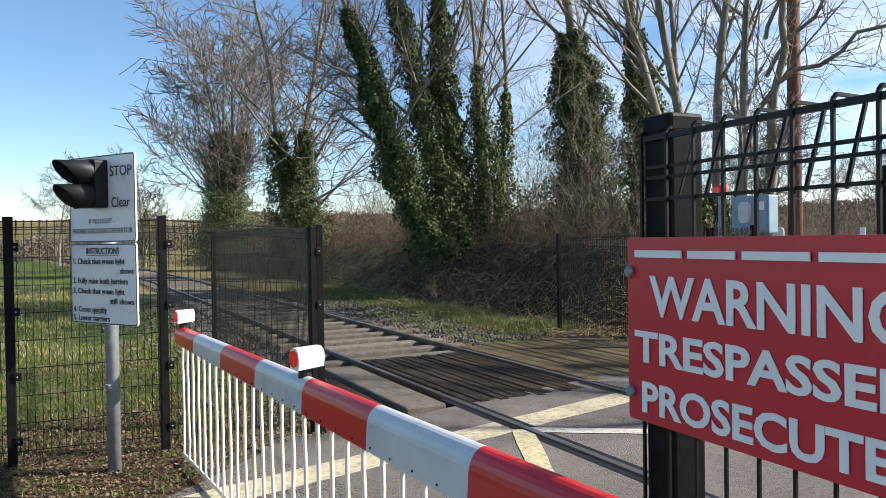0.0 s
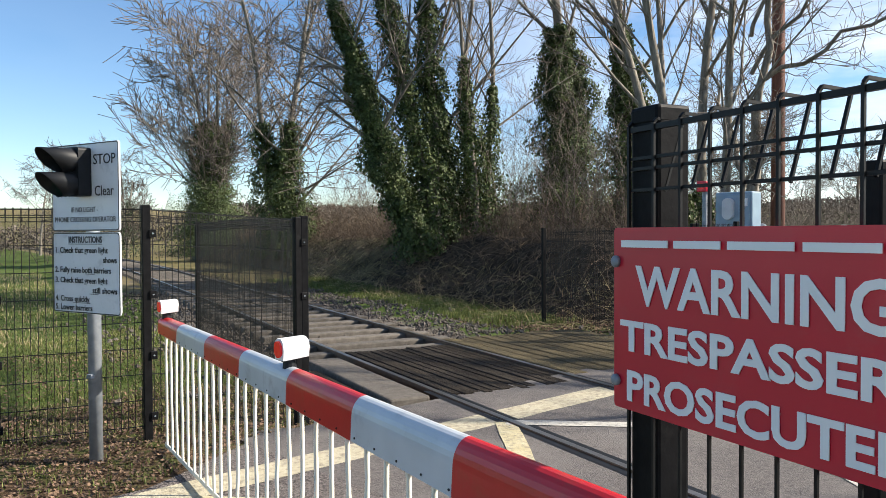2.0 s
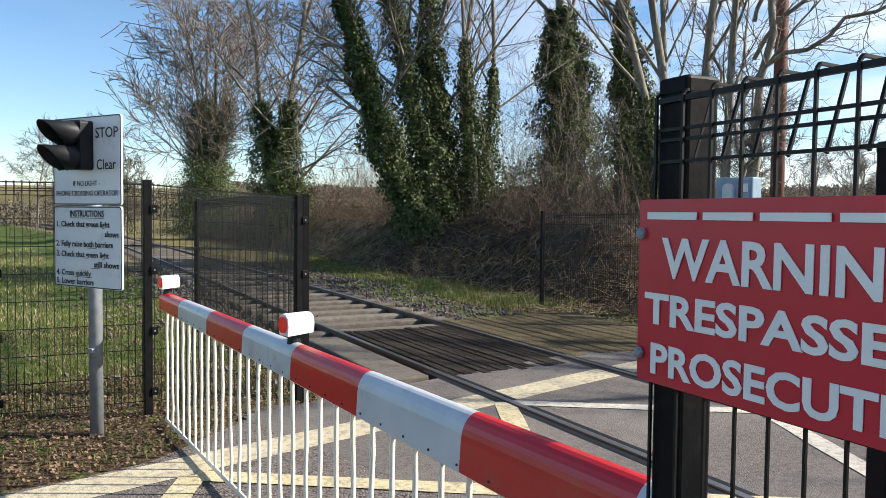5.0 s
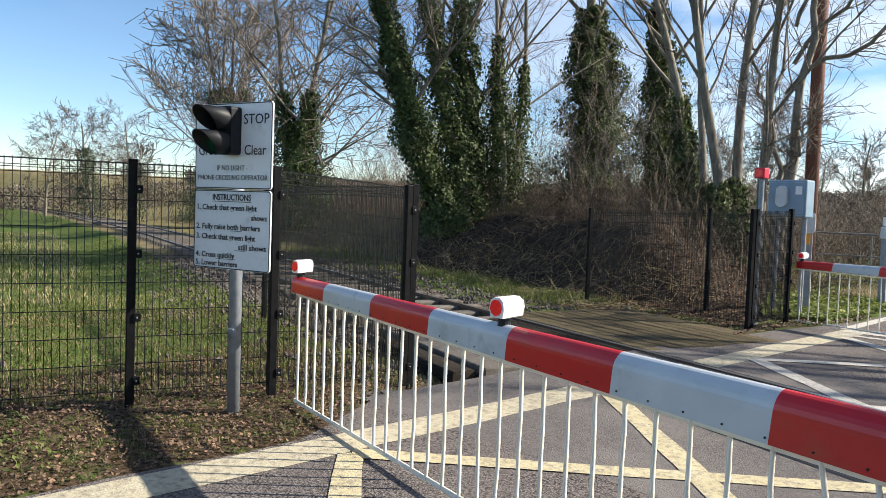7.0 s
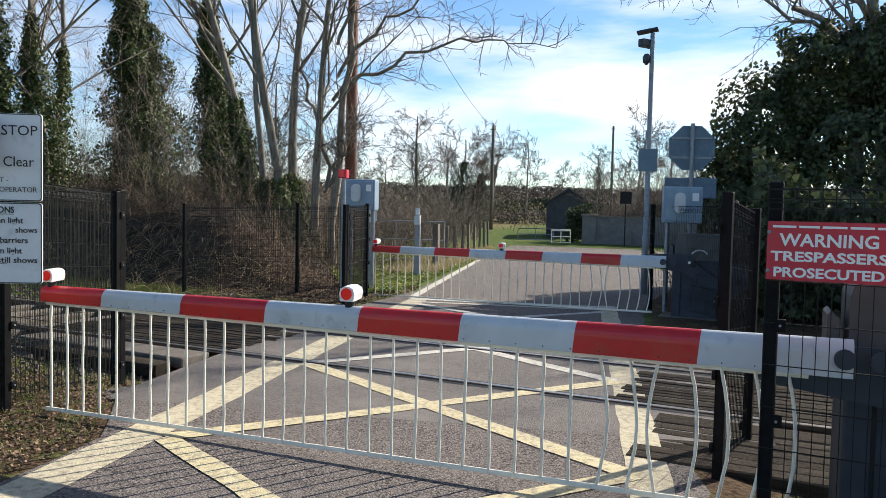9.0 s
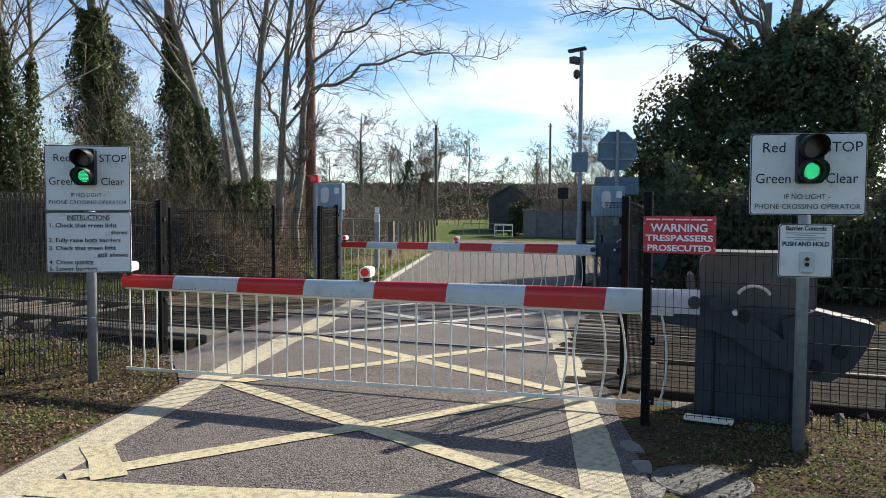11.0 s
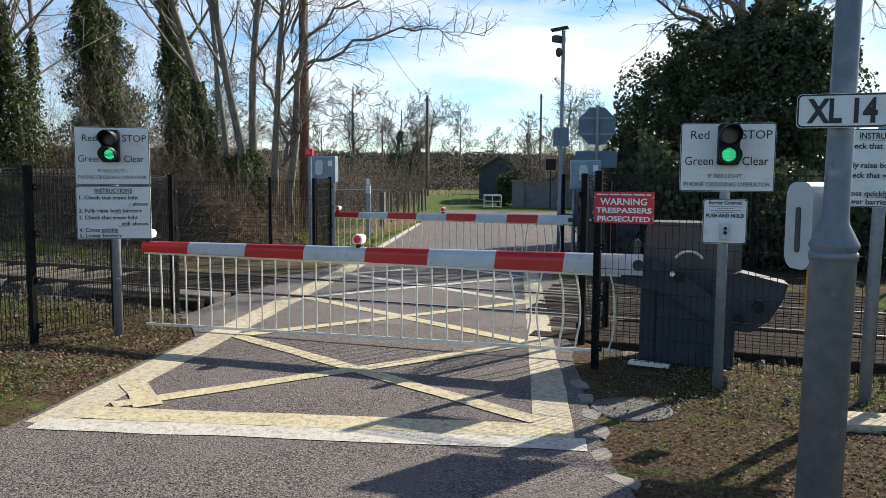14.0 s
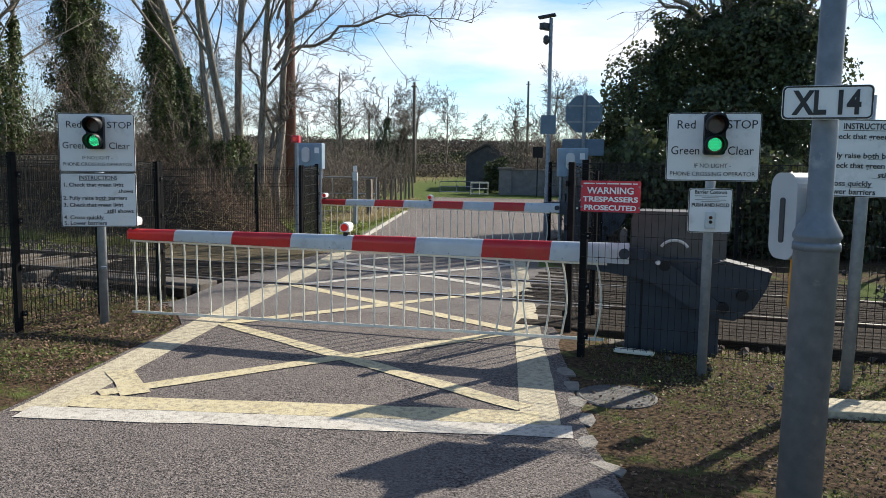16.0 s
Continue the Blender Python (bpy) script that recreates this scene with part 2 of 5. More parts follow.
def ground_material():
    m = mat("verge_ground", (0.05, 0.08, 0.018), (0.11, 0.138, 0.04), 3.0, 0.95, bump=0.9, bscale=30, spec=0.06)
    nt = m.node_tree
    ln = nt.links.new
    bs = nt.nodes["Principled BSDF"]
    col = bs.inputs["Base Color"].links[0].from_socket
    co = nt.nodes.new("ShaderNodeTexCoord")
    # "dark": brown bank soil, deepened so its colour carries the bank's shade
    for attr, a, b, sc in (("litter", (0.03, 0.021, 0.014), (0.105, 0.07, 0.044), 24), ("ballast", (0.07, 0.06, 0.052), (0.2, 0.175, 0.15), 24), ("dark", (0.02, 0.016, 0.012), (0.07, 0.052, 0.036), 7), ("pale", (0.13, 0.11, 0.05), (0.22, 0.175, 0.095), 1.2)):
        at = nt.nodes.new("ShaderNodeAttribute")
        at.attribute_name = attr
        nz = nt.nodes.new("ShaderNodeTexNoise")
        nz.inputs["Scale"].default_value, nz.inputs["Detail"].default_value = sc, 7.0
        ln(co.outputs["Object"], nz.inputs["Vector"])
        mx = nt.nodes.new("ShaderNodeMix")
        mx.data_type = "RGBA"
        mx.inputs["A"].default_value, mx.inputs["B"].default_value = (*a, 1), (*b, 1)
        rp = nt.nodes.new("ShaderNodeMapRange")
        rp.inputs["From Min"].default_value, rp.inputs["From Max"].default_value = 0.35, 0.65
        ln(nz.outputs["Fac"], rp.inputs["Value"])
        ln(rp.outputs["Result"], mx.inputs["Factor"])
        # ragged border between the two covers
        n2 = nt.nodes.new("ShaderNodeTexNoise")
        n2.inputs["Scale"].default_value, n2.inputs["Detail"].default_value = 4.0, 8.0
        ln(co.outputs["Object"], n2.inputs["Vector"])
        ad = nt.nodes.new("ShaderNodeMath")
        ad.operation = "ADD"
        ln(at.outputs["Fac"], ad.inputs[0])
        ln(n2.outputs["Fac"], ad.inputs[1])
        r2 = nt.nodes.new("ShaderNodeMapRange")
        r2.inputs["From Min"].default_value, r2.inputs["From Max"].default_value = 0.88, 1.12
        ln(ad.outputs["Value"], r2.inputs["Value"])
        m2 = nt.nodes.new("ShaderNodeMix")
        m2.data_type = "RGBA"
        ln(r2.outputs["Result"], m2.inputs["Factor"])
        ln(col, m2.inputs["A"])
        ln(mx.outputs["Result"], m2.inputs["B"])
        col = m2.outputs["Result"]
    ln(col, bs.inputs["Base Color"])
    return m


M_GROUND = ground_material()


# ---- builders ----
def link_mesh(name, bm, material, parent=None, label="", smooth=False):
    me = bpy.data.meshes.new(name)
    bm.to_mesh(me)
    bm.free()
    me.materials.append(material)
    if smooth:
        for p in me.polygons:
            p.use_smooth = True
    ob = new(name, me)
    ob.parent = parent
    if label:
        ob["label"] = label
    return ob


def part(name, bm, material, parent, label="", smooth=False):
    return link_mesh(name, bm, material, parent, label, smooth)


def thing(name, m, label, category, group="", kind=""):
    ob = new(name)
    ob.empty_display_size = 0.1
    ob.matrix_world = m
    return tagged(ob, label, category, group, kind)


def box(bm, c, s, m=None, bevel=0.0):
    r = bmesh.ops.create_cube(bm, size=1.0)
    vs = r["verts"]
    for v in vs:
        v.co = Vector((v.co.x * s[0] + c[0], v.co.y * s[1] + c[1], v.co.z * s[2] + c[2]))
    if bevel:
        es = list({e for v in vs for e in v.link_edges})
        r2 = bmesh.ops.bevel(bm, geom=es, offset=bevel, segments=2, affect="EDGES", profile=0.5)
        vs = list(set(r2["verts"]) | {v for v in vs if v.is_valid})
    if m is not None:
        for v in vs:
            v.co = m @ v.co
    return bm


def tube(bm, p0, p1, r0, r1=None, n=12, caps=True):
    p0, p1 = Vector(p0), Vector(p1)
    r1 = r0 if r1 is None else r1
    q = (p1 - p0).to_track_quat("Z", "Y")
    rings = []
    for p, r in ((p0, r0), (p1, r1)):
        rings.append([bm.verts.new(p + q @ Vector((r * math.cos(2 * math.pi * i / n), r * math.sin(2 * math.pi * i / n), 0))) for i in range(n)])
    for i in range(n):
        bm.faces.new((rings[0][i], rings[0][(i + 1) % n], rings[1][(i + 1) % n], rings[1][i]))
    if caps:
        bm.faces.new(rings[0][::-1])
        bm.faces.new(rings[1])
    return bm


def lathe(bm, prof, n=20, m=None):
    """A turned form from (radius, height) pairs, closed at both ends."""
    rings = [[bm.verts.new((r * math.cos(2 * math.pi * i / n), r * math.sin(2 * math.pi * i / n), z)) for i in range(n)] for r, z in prof]
    for a, b in zip(rings, rings[1:]):
        for i in range(n):
            bm.faces.new((a[i], a[(i + 1) % n], b[(i + 1) % n], b[i]))
    bm.faces.new(rings[0][::-1])
    bm.faces.new(rings[-1])
    if m is not None:
        for ring in rings:
            for v in ring:
                v.co = m @ v.co
    return bm


def prism(bm, outline, y0, y1, m=None):
    """An outline in x and z, drawn out from y0 to y1."""
    a = [bm.verts.new((x, y0, z)) for x, z in outline]
    b = [bm.verts.new((x, y1, z)) for x, z in outline]
    n = len(a)
    bm.faces.new(a)
    bm.faces.new(b[::-1])
    for i in range(n):
        bm.faces.new((a[(i + 1) % n], a[i], b[i], b[(i + 1) % n]))
    if m is not None:
        for v in a + b:
            v.co = m @ v.co
    return bm


def rounded(w, h, r, n=5):
    pts = []
    for cx, cz, a0 in ((w / 2 - r, h / 2 - r, 0), (-w / 2 + r, h / 2 - r, 90), (-w / 2 + r, -h / 2 + r, 180), (w / 2 - r, -h / 2 + r, 270)):
        for i in range(n):
            a = radians(a0 + 90 * i / (n - 1))
            pts.append((cx + r * math.cos(a), cz + r * math.sin(a)))
    return pts


def mesh_of(name, verts, faces, material, parent=None, label="", smooth=False):
    me = bpy.data.meshes.new(name)
    me.from_pydata(verts, [], faces)
    me.materials.append(material)
    if smooth:
        me.polygons.foreach_set("use_smooth", [True] * len(me.polygons))
    me.update()
    ob = new(name, me)
    ob.parent = parent
    if label:
        ob["label"] = label
    return ob


def lettering(name, text, size, x, z, parent, material, y=-0.004, align="LEFT", width=None, label="", bold=0.0):
    """Words as a thin mesh on a face that looks towards -y of its thing."""
    cu = bpy.data.curves.new(name, "FONT")
    cu.body, cu.size, cu.align_x, cu.extrude, cu.offset = text, size, align, 0.0006, bold
    cu.resolution_u = 3
    tmp = bpy.data.objects.new(name, cu)
    scene.collection.objects.link(tmp)
    bpy.context.view_layer.update()
    k = width / tmp.dimensions.x if width and tmp.dimensions.x > 0 else 1.0
    me = bpy.data.meshes.new_from_object(tmp.evaluated_get(bpy.context.evaluated_depsgraph_get()))
    bpy.data.objects.remove(tmp)
    me.materials.clear()
    me.materials.append(material)
    ob = new(name, me)
    ob.parent = parent
    ob.matrix_basis = pose(x, y, z, 90, 0, 0) @ Matrix.Diagonal((k, 1, 1, 1))
    if label:
        ob["label"] = label
    return ob


# ---- the lie of the land ----
ROAD0, ROAD_A = Vector((3.366, -2.264)), radians(11.5)
E_U, E_V = Vector((math.cos(ROAD_A), math.sin(ROAD_A))), Vector((-math.sin(ROAD_A), math.cos(ROAD_A)))


def road_xy(u, v):
    p = ROAD0 + E_U * u + E_V * v
    return p.x, p.y


def road_uv(x, y):
    q = Vector((x, y)) - ROAD0
    return q.dot(E_U), q.dot(E_V)


RAIL_A = radians(-4.0)
RAIL0 = Vector((2.0, 3.76))


def bend(s):
    """How far the line swings off its tangent to the west."""
    return -0.0009 * max(0.0, min(-20.0 - s, 240.0)) ** 2


def rail_sn(x, y):
    dx, dy = x - RAIL0.x, y - RAIL0.y
    s = dx * math.cos(RAIL_A) + dy * math.sin(RAIL_A)
    return s, -dx * math.sin(RAIL_A) + dy * math.cos(RAIL_A) - bend(s)


def rail_xy(s, n):
    n += bend(s)
    return RAIL0.x + s * math.cos(RAIL_A) - n * math.sin(RAIL_A), RAIL0.y + s * math.sin(RAIL_A) + n * math.cos(RAIL_A)


def sstep(a, b, x):
    t = min(1.0, max(0.0, (x - a) / (b - a)))
    return t * t * (3 - 2 * t)


PROFILE_N = (-4000, -3.2, -1.0, 1.0, 3.0, 5.5, 9.0, 20.0, 40.0, 120.0, 4000)
PROFILE_Z = (0.0, 0.0, 0.0, 0.0, 0.0, 0.0, 0.0, 0.0, 0.0, 0.0, 0.0)


def road_z(x, y):
    return float(np.interp(rail_sn(x, y)[1], PROFILE_N, PROFILE_Z))


def land(x, y):
    """The ground's height."""
    s, n = rail_sn(x, y)
    u, v = road_uv(x, y)
    z = road_z(x, y)
    off = sstep(2.4, 4.5, abs(u))
    # shallow bed of the line beside the crossing
    bed = (1 - sstep(1.5, 3.2, abs(n))) * sstep(2.0, 2.8, abs(u))
    z -= 0.16 * bed
    # the grass beside the line lies lower than the track
    z -= 0.42 * sstep(-5, -14, s) * sstep(-1.7, -3.8, n)
    # lower ground between the far rail and the bank
    z -= 0.12 * sstep(2.0, 3.0, n) * (1 - sstep(4.5, 6.0, n)) * sstep(-2.5, -3.2, u)
    # overgrown bank on the far side of the line
    side = sstep(-3.0 - 0.45 * max(0.0, n - 5), -6.5 - 0.6 * max(0.0, n - 5), u) * (1 - sstep(-44, -70, s))
    z += 1.4 * side * sstep(4.5, 7.2, n) * (1 - 0.55 * sstep(12, 20, n))
    # fields that climb in the distance
    d = math.hypot(x - 2, y - 4)
    z += float(np.interp(d, (0, 30, 60, 100, 180, 400, 3000), (0, 0, 0.6, 1.9, 5.2, 13.0, 50.0))) * (sstep(4, 24, n) + 0.3 * sstep(10, 60, -n))
    if off > 0:
        z += off * 0.06 * noise.noise((x * 0.35, y * 0.35, 0.0)) + off * 0.03 * noise.noise((x * 1.7, y * 1.7, 3.0))
    return z


def build_ground():
    def axis(lo, hi, step, far, near_lo, near_hi):
        a = list(np.arange(near_lo, near_hi + 1e-6, step))
        d, x = step, near_hi
        while x < far:
            d *= 1.22
            x += d
            a.append(x)
        d, x = step, near_lo
        while x > -far:
            d *= 1.22
            x -= d
            a.insert(0, x)
        return a
    xs = axis(0, 0, 0.3, 3000, -24, 16)
    ys = axis(0, 0, 0.3, 3000, -8, 20)
    verts = [(x, y, land(x, y)) for y in ys for x in xs]
    w = len(xs)
    faces = [(j * w + i, j * w + i + 1, (j + 1) * w + i + 1, (j + 1) * w + i) for j in range(len(ys) - 1) for i in range(w - 1)]
    ob = mesh_of("ground", verts, faces, M_GROUND, smooth=True)
    cover = {"litter": [], "ballast": [], "dark": [], "pale": []}
    for x, y, z in verts:
        s, n = rail_sn(x, y)
        u, v = road_uv(x, y)
        near_left = 0.62 * (1 - sstep(2.0, 3.6, abs(u + 2.6))) * (1 - sstep(-1.6, -0.6, n))
        right = 0.66 * sstep(1.4, 1.9, u) * (1 - sstep(4.5, 6.5, u)) * (1 - sstep(-1.5, -0.8, n)) * sstep(-14, -9, n)
        farv = 0.5 * sstep(2.6, 3.4, n) * (1 - sstep(6, 8, n)) * sstep(-9.5, -6.5, u) * sstep(-1.5, -2.6, u) * (1 - sstep(11.5, 13.5, v))
        far_right = 0.64 * sstep(1.9, 2.4, u) * sstep(2.2, 3.0, n) * (1 - sstep(9.0, 12.0, n))
        cover["litter"].append(max(near_left, right, farv, far_right))
        cover["ballast"].append(0.85 * (1 - sstep(1.5, 2.6, abs(n))))
        # bank's brown soil, with the shade of its sunless face painted in
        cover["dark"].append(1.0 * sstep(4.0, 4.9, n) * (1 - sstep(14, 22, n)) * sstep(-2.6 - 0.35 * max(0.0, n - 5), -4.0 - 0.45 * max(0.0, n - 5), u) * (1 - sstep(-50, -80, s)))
        cover["pale"].append(0.75 * max(sstep(20, 40, n) * sstep(0, -25, x + 1.2 * y), sstep(-12, -22, s) * (1 - sstep(-1.8, -2.6, n)) * 0.8))
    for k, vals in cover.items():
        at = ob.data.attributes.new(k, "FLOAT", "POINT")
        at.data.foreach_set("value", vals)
    return tagged(ob, "rough grass verge with leaf litter and bare soil", "ground", kind="structure")


build_ground()


def strip(name, pts_l, pts_r, material, lift, parent=None, label="", rows=1):
    """A band on the road between two lines of (u, v) points, laid over the ground."""
    verts, faces = [], []
    k = len(pts_l)
    for a, b in zip(pts_l, pts_r):
        for j in range(rows + 1):
            f = j / rows
            x, y = road_xy(a[0] + (b[0] - a[0]) * f, a[1] + (b[1] - a[1]) * f)
            verts.append((x, y, road_z(x, y) + lift))
    w = rows + 1
    for i in range(k - 1):
        for j in range(rows):
            faces.append((i * w + j, i * w + j + 1, (i + 1) * w + j + 1, (i + 1) * w + j))
    return mesh_of(name, verts, faces, material, parent, label)


def seg(a, b, n):
    return [(a[0] + (b[0] - a[0]) * i / n, a[1] + (b[1] - a[1]) * i / n) for i in range(n + 1)]


def wob(pts, amp, seed):
    return [(u + amp * noise.noise((u * 2 + seed, v * 2.3, seed)), v + amp * noise.noise((u * 2, v * 2.3 + seed, seed + 5))) for u, v in pts]


# the lane, in three stretches
def lane_right(v):
    return float(np.interp(v, (-60, -3, 0, 8, 12.5, 20, 30, 39), (2.5, 2.2, 1.95, 1.95, 2.3, 4.2, 7.5, 12.0)))


def lane_left(v):
    return float(np.interp(v, (-60, -3, 0, 2.8, 4.0, 11.0, 13.0, 22, 30), (-2.3, -2.1, -2.02, -2.0, -2.6, -2.45, -2.1, -2.3, -2.4)))


road = tagged(mesh_of("road", [], [], M_ASPHALT), "worn dark asphalt lane over the crossing", "road", kind="structure")


def fill_road():
    vs = [v for v in np.arange(-60, -6, 3)] + [v for v in np.arange(-6, 38.9, 0.4)]
    l = wob([(lane_left(v), v) for v in vs], 0.09, 3.0)
    r = wob([(lane_right(v), v) for v in vs], 0.09, 9.0)
    strip("carriageway", l, r, M_ASPHALT, 0.010, road, rows=8)
    # smoother surface between the rails and beside them, reaching out to the crossing's ends
    vs2 = np.arange(3.8, 8.6, 0.4)
    strip("crossing_surface", [(-2.65, v) for v in vs2], [(2.6, v) for v in vs2], M_ASPHALT_DARK, 0.0115, road, rows=6)


fill_road()


def line(name, a, b, w, material, n=14, seed=1.0, lift=0.0135):
    d = Vector((b[0] - a[0], b[1] - a[1])).normalized()
    p = Vector((-d.y, d.x)) * (w / 2)
    c = seg(a, b, n)
    l = wob([(u + p.x, v + p.y) for u, v in c], 0.02, seed)
    r = wob([(u - p.x, v - p.y) for u, v in c], 0.02, seed + 7)
    return strip(name, l, r, material, lift, road)


VX = (0.36, 2.93, 5.66, 8.4, 11.1)                  # ends of the crossed boxes along the lane
line("edge_line", (-1.8, -0.1), (-1.72, 12.0), 0.34, M_CONC, 40, 2.0)
line("edge_line", (1.66, -0.1), (1.64, 12.0), 0.27, M_CONC, 40, 4.0)
line("stop_line", (-1.88, -0.1), (1.86, -0.1), 0.24, M_WHITELINE, 24, 5.0, 0.0145)
line("yellow_line", (-1.7, 0.17), (1.66, 0.15), 0.28, M_YELLOW, 24, 6.0, 0.0155)
line("stop_line", (-1.85, 11.8), (1.8, 11.8), 0.22, M_WHITELINE, 24, 8.0, 0.0145)
line("stop_line", (-1.85, 11.4), (1.8, 11.4), 0.14, M_WHITELINE, 24, 8.5, 0.0145)
for k in range(4):
    a, b = VX[k], VX[k + 1]
    r0, r1 = 1.56, 1.56
    line("cross_line", (-1.58, b), (r0, a), 0.17, M_YELLOW if k < 2 else M_WHITELINE, 20, 10.0 + k, 0.0165)
    line("cross_line", (-1.58, a), (r1, b), 0.17, M_YELLOW if k < 2 else M_WHITELINE, 20, 20.0 + k, 0.0175)
line("corner_line", (-1.74, 0.98), (-1.3, 0.36), 0.2, M_YELLOW, 8, 31.0, 0.0185)
line("far_edge_line", (-1.9, 12.0), (-2.3, 24.0), 0.16, M_WHITELINE, 20, 33.0)

# ---- the railway ----
track = thing("railway_track", Matrix(), "single railway line with rusty rails on concrete sleepers", "railway track", kind="structure")


def build_track():
    GA = 0.84
    for side in (-1, 1):
        vs, fs = [], []
        prof = ((-0.07, -0.15), (0.07, -0.15), (0.07, -0.138), (0.012, -0.115), (0.012, -0.04), (0.036, -0.03), (0.036, 0.0), (-0.036, 0.0), (-0.036, -0.03), (-0.012, -0.04), (-0.012, -0.115), (-0.07, -0.138))
        ss = (-260, -180, -120, -90, -75, -60, -50, -40, -30, -20, -12, -4, 0, 4, 12, 30, 80, 200)
        for s in ss:
            zc = 0.024
            for a, b in prof:
                x, y = rail_xy(s, side * GA + a)
                vs.append((x, y, zc + b))
        k = len(prof)
        for i in range(len(ss) - 1):
            for j in range(k):
                fs.append((i * k + j, i * k + (j + 1) % k, (i + 1) * k + (j + 1) % k, (i + 1) * k + j))
        mesh_of("rail", vs, fs, M_RAIL, track, "rusty steel rail with a bright head")
        # worn running band
        vs, fs = [], []
        for s in ss:
            for a in (-0.028, 0.028):
                x, y = rail_xy(s, side * GA + a)
                vs.append((x, y, 0.0275))
        for i in range(len(ss) - 1):
            fs.append((2 * i, 2 * i + 1, 2 * i + 3, 2 * i + 2))
        mesh_of("rail_head", vs, fs, M_RAILTOP, track)
    # black rubber flange strips where the lane crosses
    for side in (-1, 1):
        for o in (-0.075, 0.075):
            vs, fs = [], []
            for s in (-2.7, 3.2):
                for a in (-0.03, 0.03):
                    x, y = rail_xy(s, side * GA + o + a)
                    vs.append((x, y, 0.0155))
            fs.append((0, 1, 3, 2))
            mesh_of("flange_strip", vs, fs, M_SIGNAL, track)


build_track()

# ---- fences ----
def fence_post(parent, x, y, z0, h, w=0.08, ang=0.0):
    bm = bmesh.new()
    m = pose(x, y, z0, 0, 0, ang)
    box(bm, (0, 0, h / 2 - 0.1), (w, w, h + 0.2), m, 0.006)
    p = part("post", bm, M_BLACKPOST, parent)
    bm = bmesh.new()
    box(bm, (0, 0, h + 0.004), (w + 0.002, w + 0.002, 0.03), m, 0.006)
    part("cap", bm, M_BLACKPOST, p)
    for k in range(4):
        zz = 0.2 + k * (h - 0.4) / 3
        bm = bmesh.new()
        box(bm, (w / 2 + 0.012, -w / 2 - 0.004, zz), (0.05, 0.02, 0.06), m, 0.004)
        c = part("clip", bm, M_BLACKPOST, p)
        bm = bmesh.new()
        tube(bm, m @ Vector((w / 2 + 0.012, -w / 2 - 0.012, zz)), m @ Vector((w / 2 + 0.012, -w / 2 - 0.022, zz)), 0.0065, n=8)
        part("bolt", bm, M_GALV, p)
    return p


def wire_panel(parent, a, b, z0a, z0b, h, gap=0.1, step=0.05, spikes=True, lean=1.0, r=0.0027):
    """Welded wire: upright wires with bent tops, and lengthwise wires with folded pairs."""
    a, b = Vector((a[0], a[1], z0a)), Vector((b[0], b[1], z0b))
    d = b - a
    length = d.length
    dirx = d.normalized()
    nrm = Vector((dirx.y, -dirx.x, 0)).normalized() * lean
    verts, faces = [], []

    def bar(p, q, rad):
        ax = (q - p).normalized()
        u = ax.orthogonal().normalized() * rad
        v = ax.cross(u).normalized() * rad
        i = len(verts)
        for c in (p, q):
            verts.extend([tuple(c + u), tuple(c + v), tuple(c - u), tuple(c - v)])
        for k in range(4):
            faces.append((i + k, i + (k + 1) % 4, i + 4 + (k + 1) % 4, i + 4 + k))

    n = int(length / step)
    for i in range(n + 1):
        base = a + d * (min(i * step, length) / length)
        bar(base + Vector((0, 0, gap)), base + Vector((0, 0, h)), r)
        if spikes:
            t = base + Vector((0, 0, h))
            k1 = t + nrm * 0.006 + Vector((0, 0, 0.006))
            k2 = k1 + nrm * 0.05 - Vector((0, 0, 0.002))
            k3 = k2 - nrm * 0.035 - Vector((0, 0, 0.105))
            bar(t, k1, r)
            bar(k1, k2, r)
            bar(k2, k3, r)
    levels = [gap + 0.02 + k * 0.2 for k in range(int((h - gap) / 0.2) + 1)]
    for z in [v for v in levels if v < h - 0.13] + [h - 0.098, h - 0.066, h - 0.05]:
        bar(a + Vector((0, 0, z)) + nrm * 0.004, b + Vector((0, 0, z)) + nrm * 0.004, r * 1.15)
    if spikes:
        bar(a + nrm * 0.004 + Vector((0, 0, h - 0.006)), b + nrm * 0.004 + Vector((0, 0, h - 0.006)), r * 1.9)
    return mesh_of("wire_mesh", verts, faces, M_WIRE, parent)


def fence(points, h, label, gap=0.1, spikes=True, lean=1.0, step=0.05, posts=None, r=0.0027, zoff=0.0, face=0.0):
    f = thing("mesh_fence", Matrix(), label, "fence", "crossing fences")
    zs = [land(x, y) + zoff for x, y in points]
    for i, (x, y) in enumerate(points):
        if posts is None or posts[i]:
            q = points[min(i + 1, len(points) - 1)]
            o = points[max(i - 1, 0)]
            ang = math.degrees(math.atan2(q[1] - o[1], q[0] - o[0]))
            fence_post(f, x, y, zs[i], h, 0.062, ang)
    for i in range(len(points) - 1):
        p, q = Vector(points[i]), Vector(points[i + 1])
        along = (q - p).normalized()
        side = Vector((along.y, -along.x)) * face
        wire_panel(f, p + side - along * face * 0.7, q + side - along * face * 0.7, zs[i], zs[i + 1], h - 0.01, gap, step, spikes, lean, r)
    return f


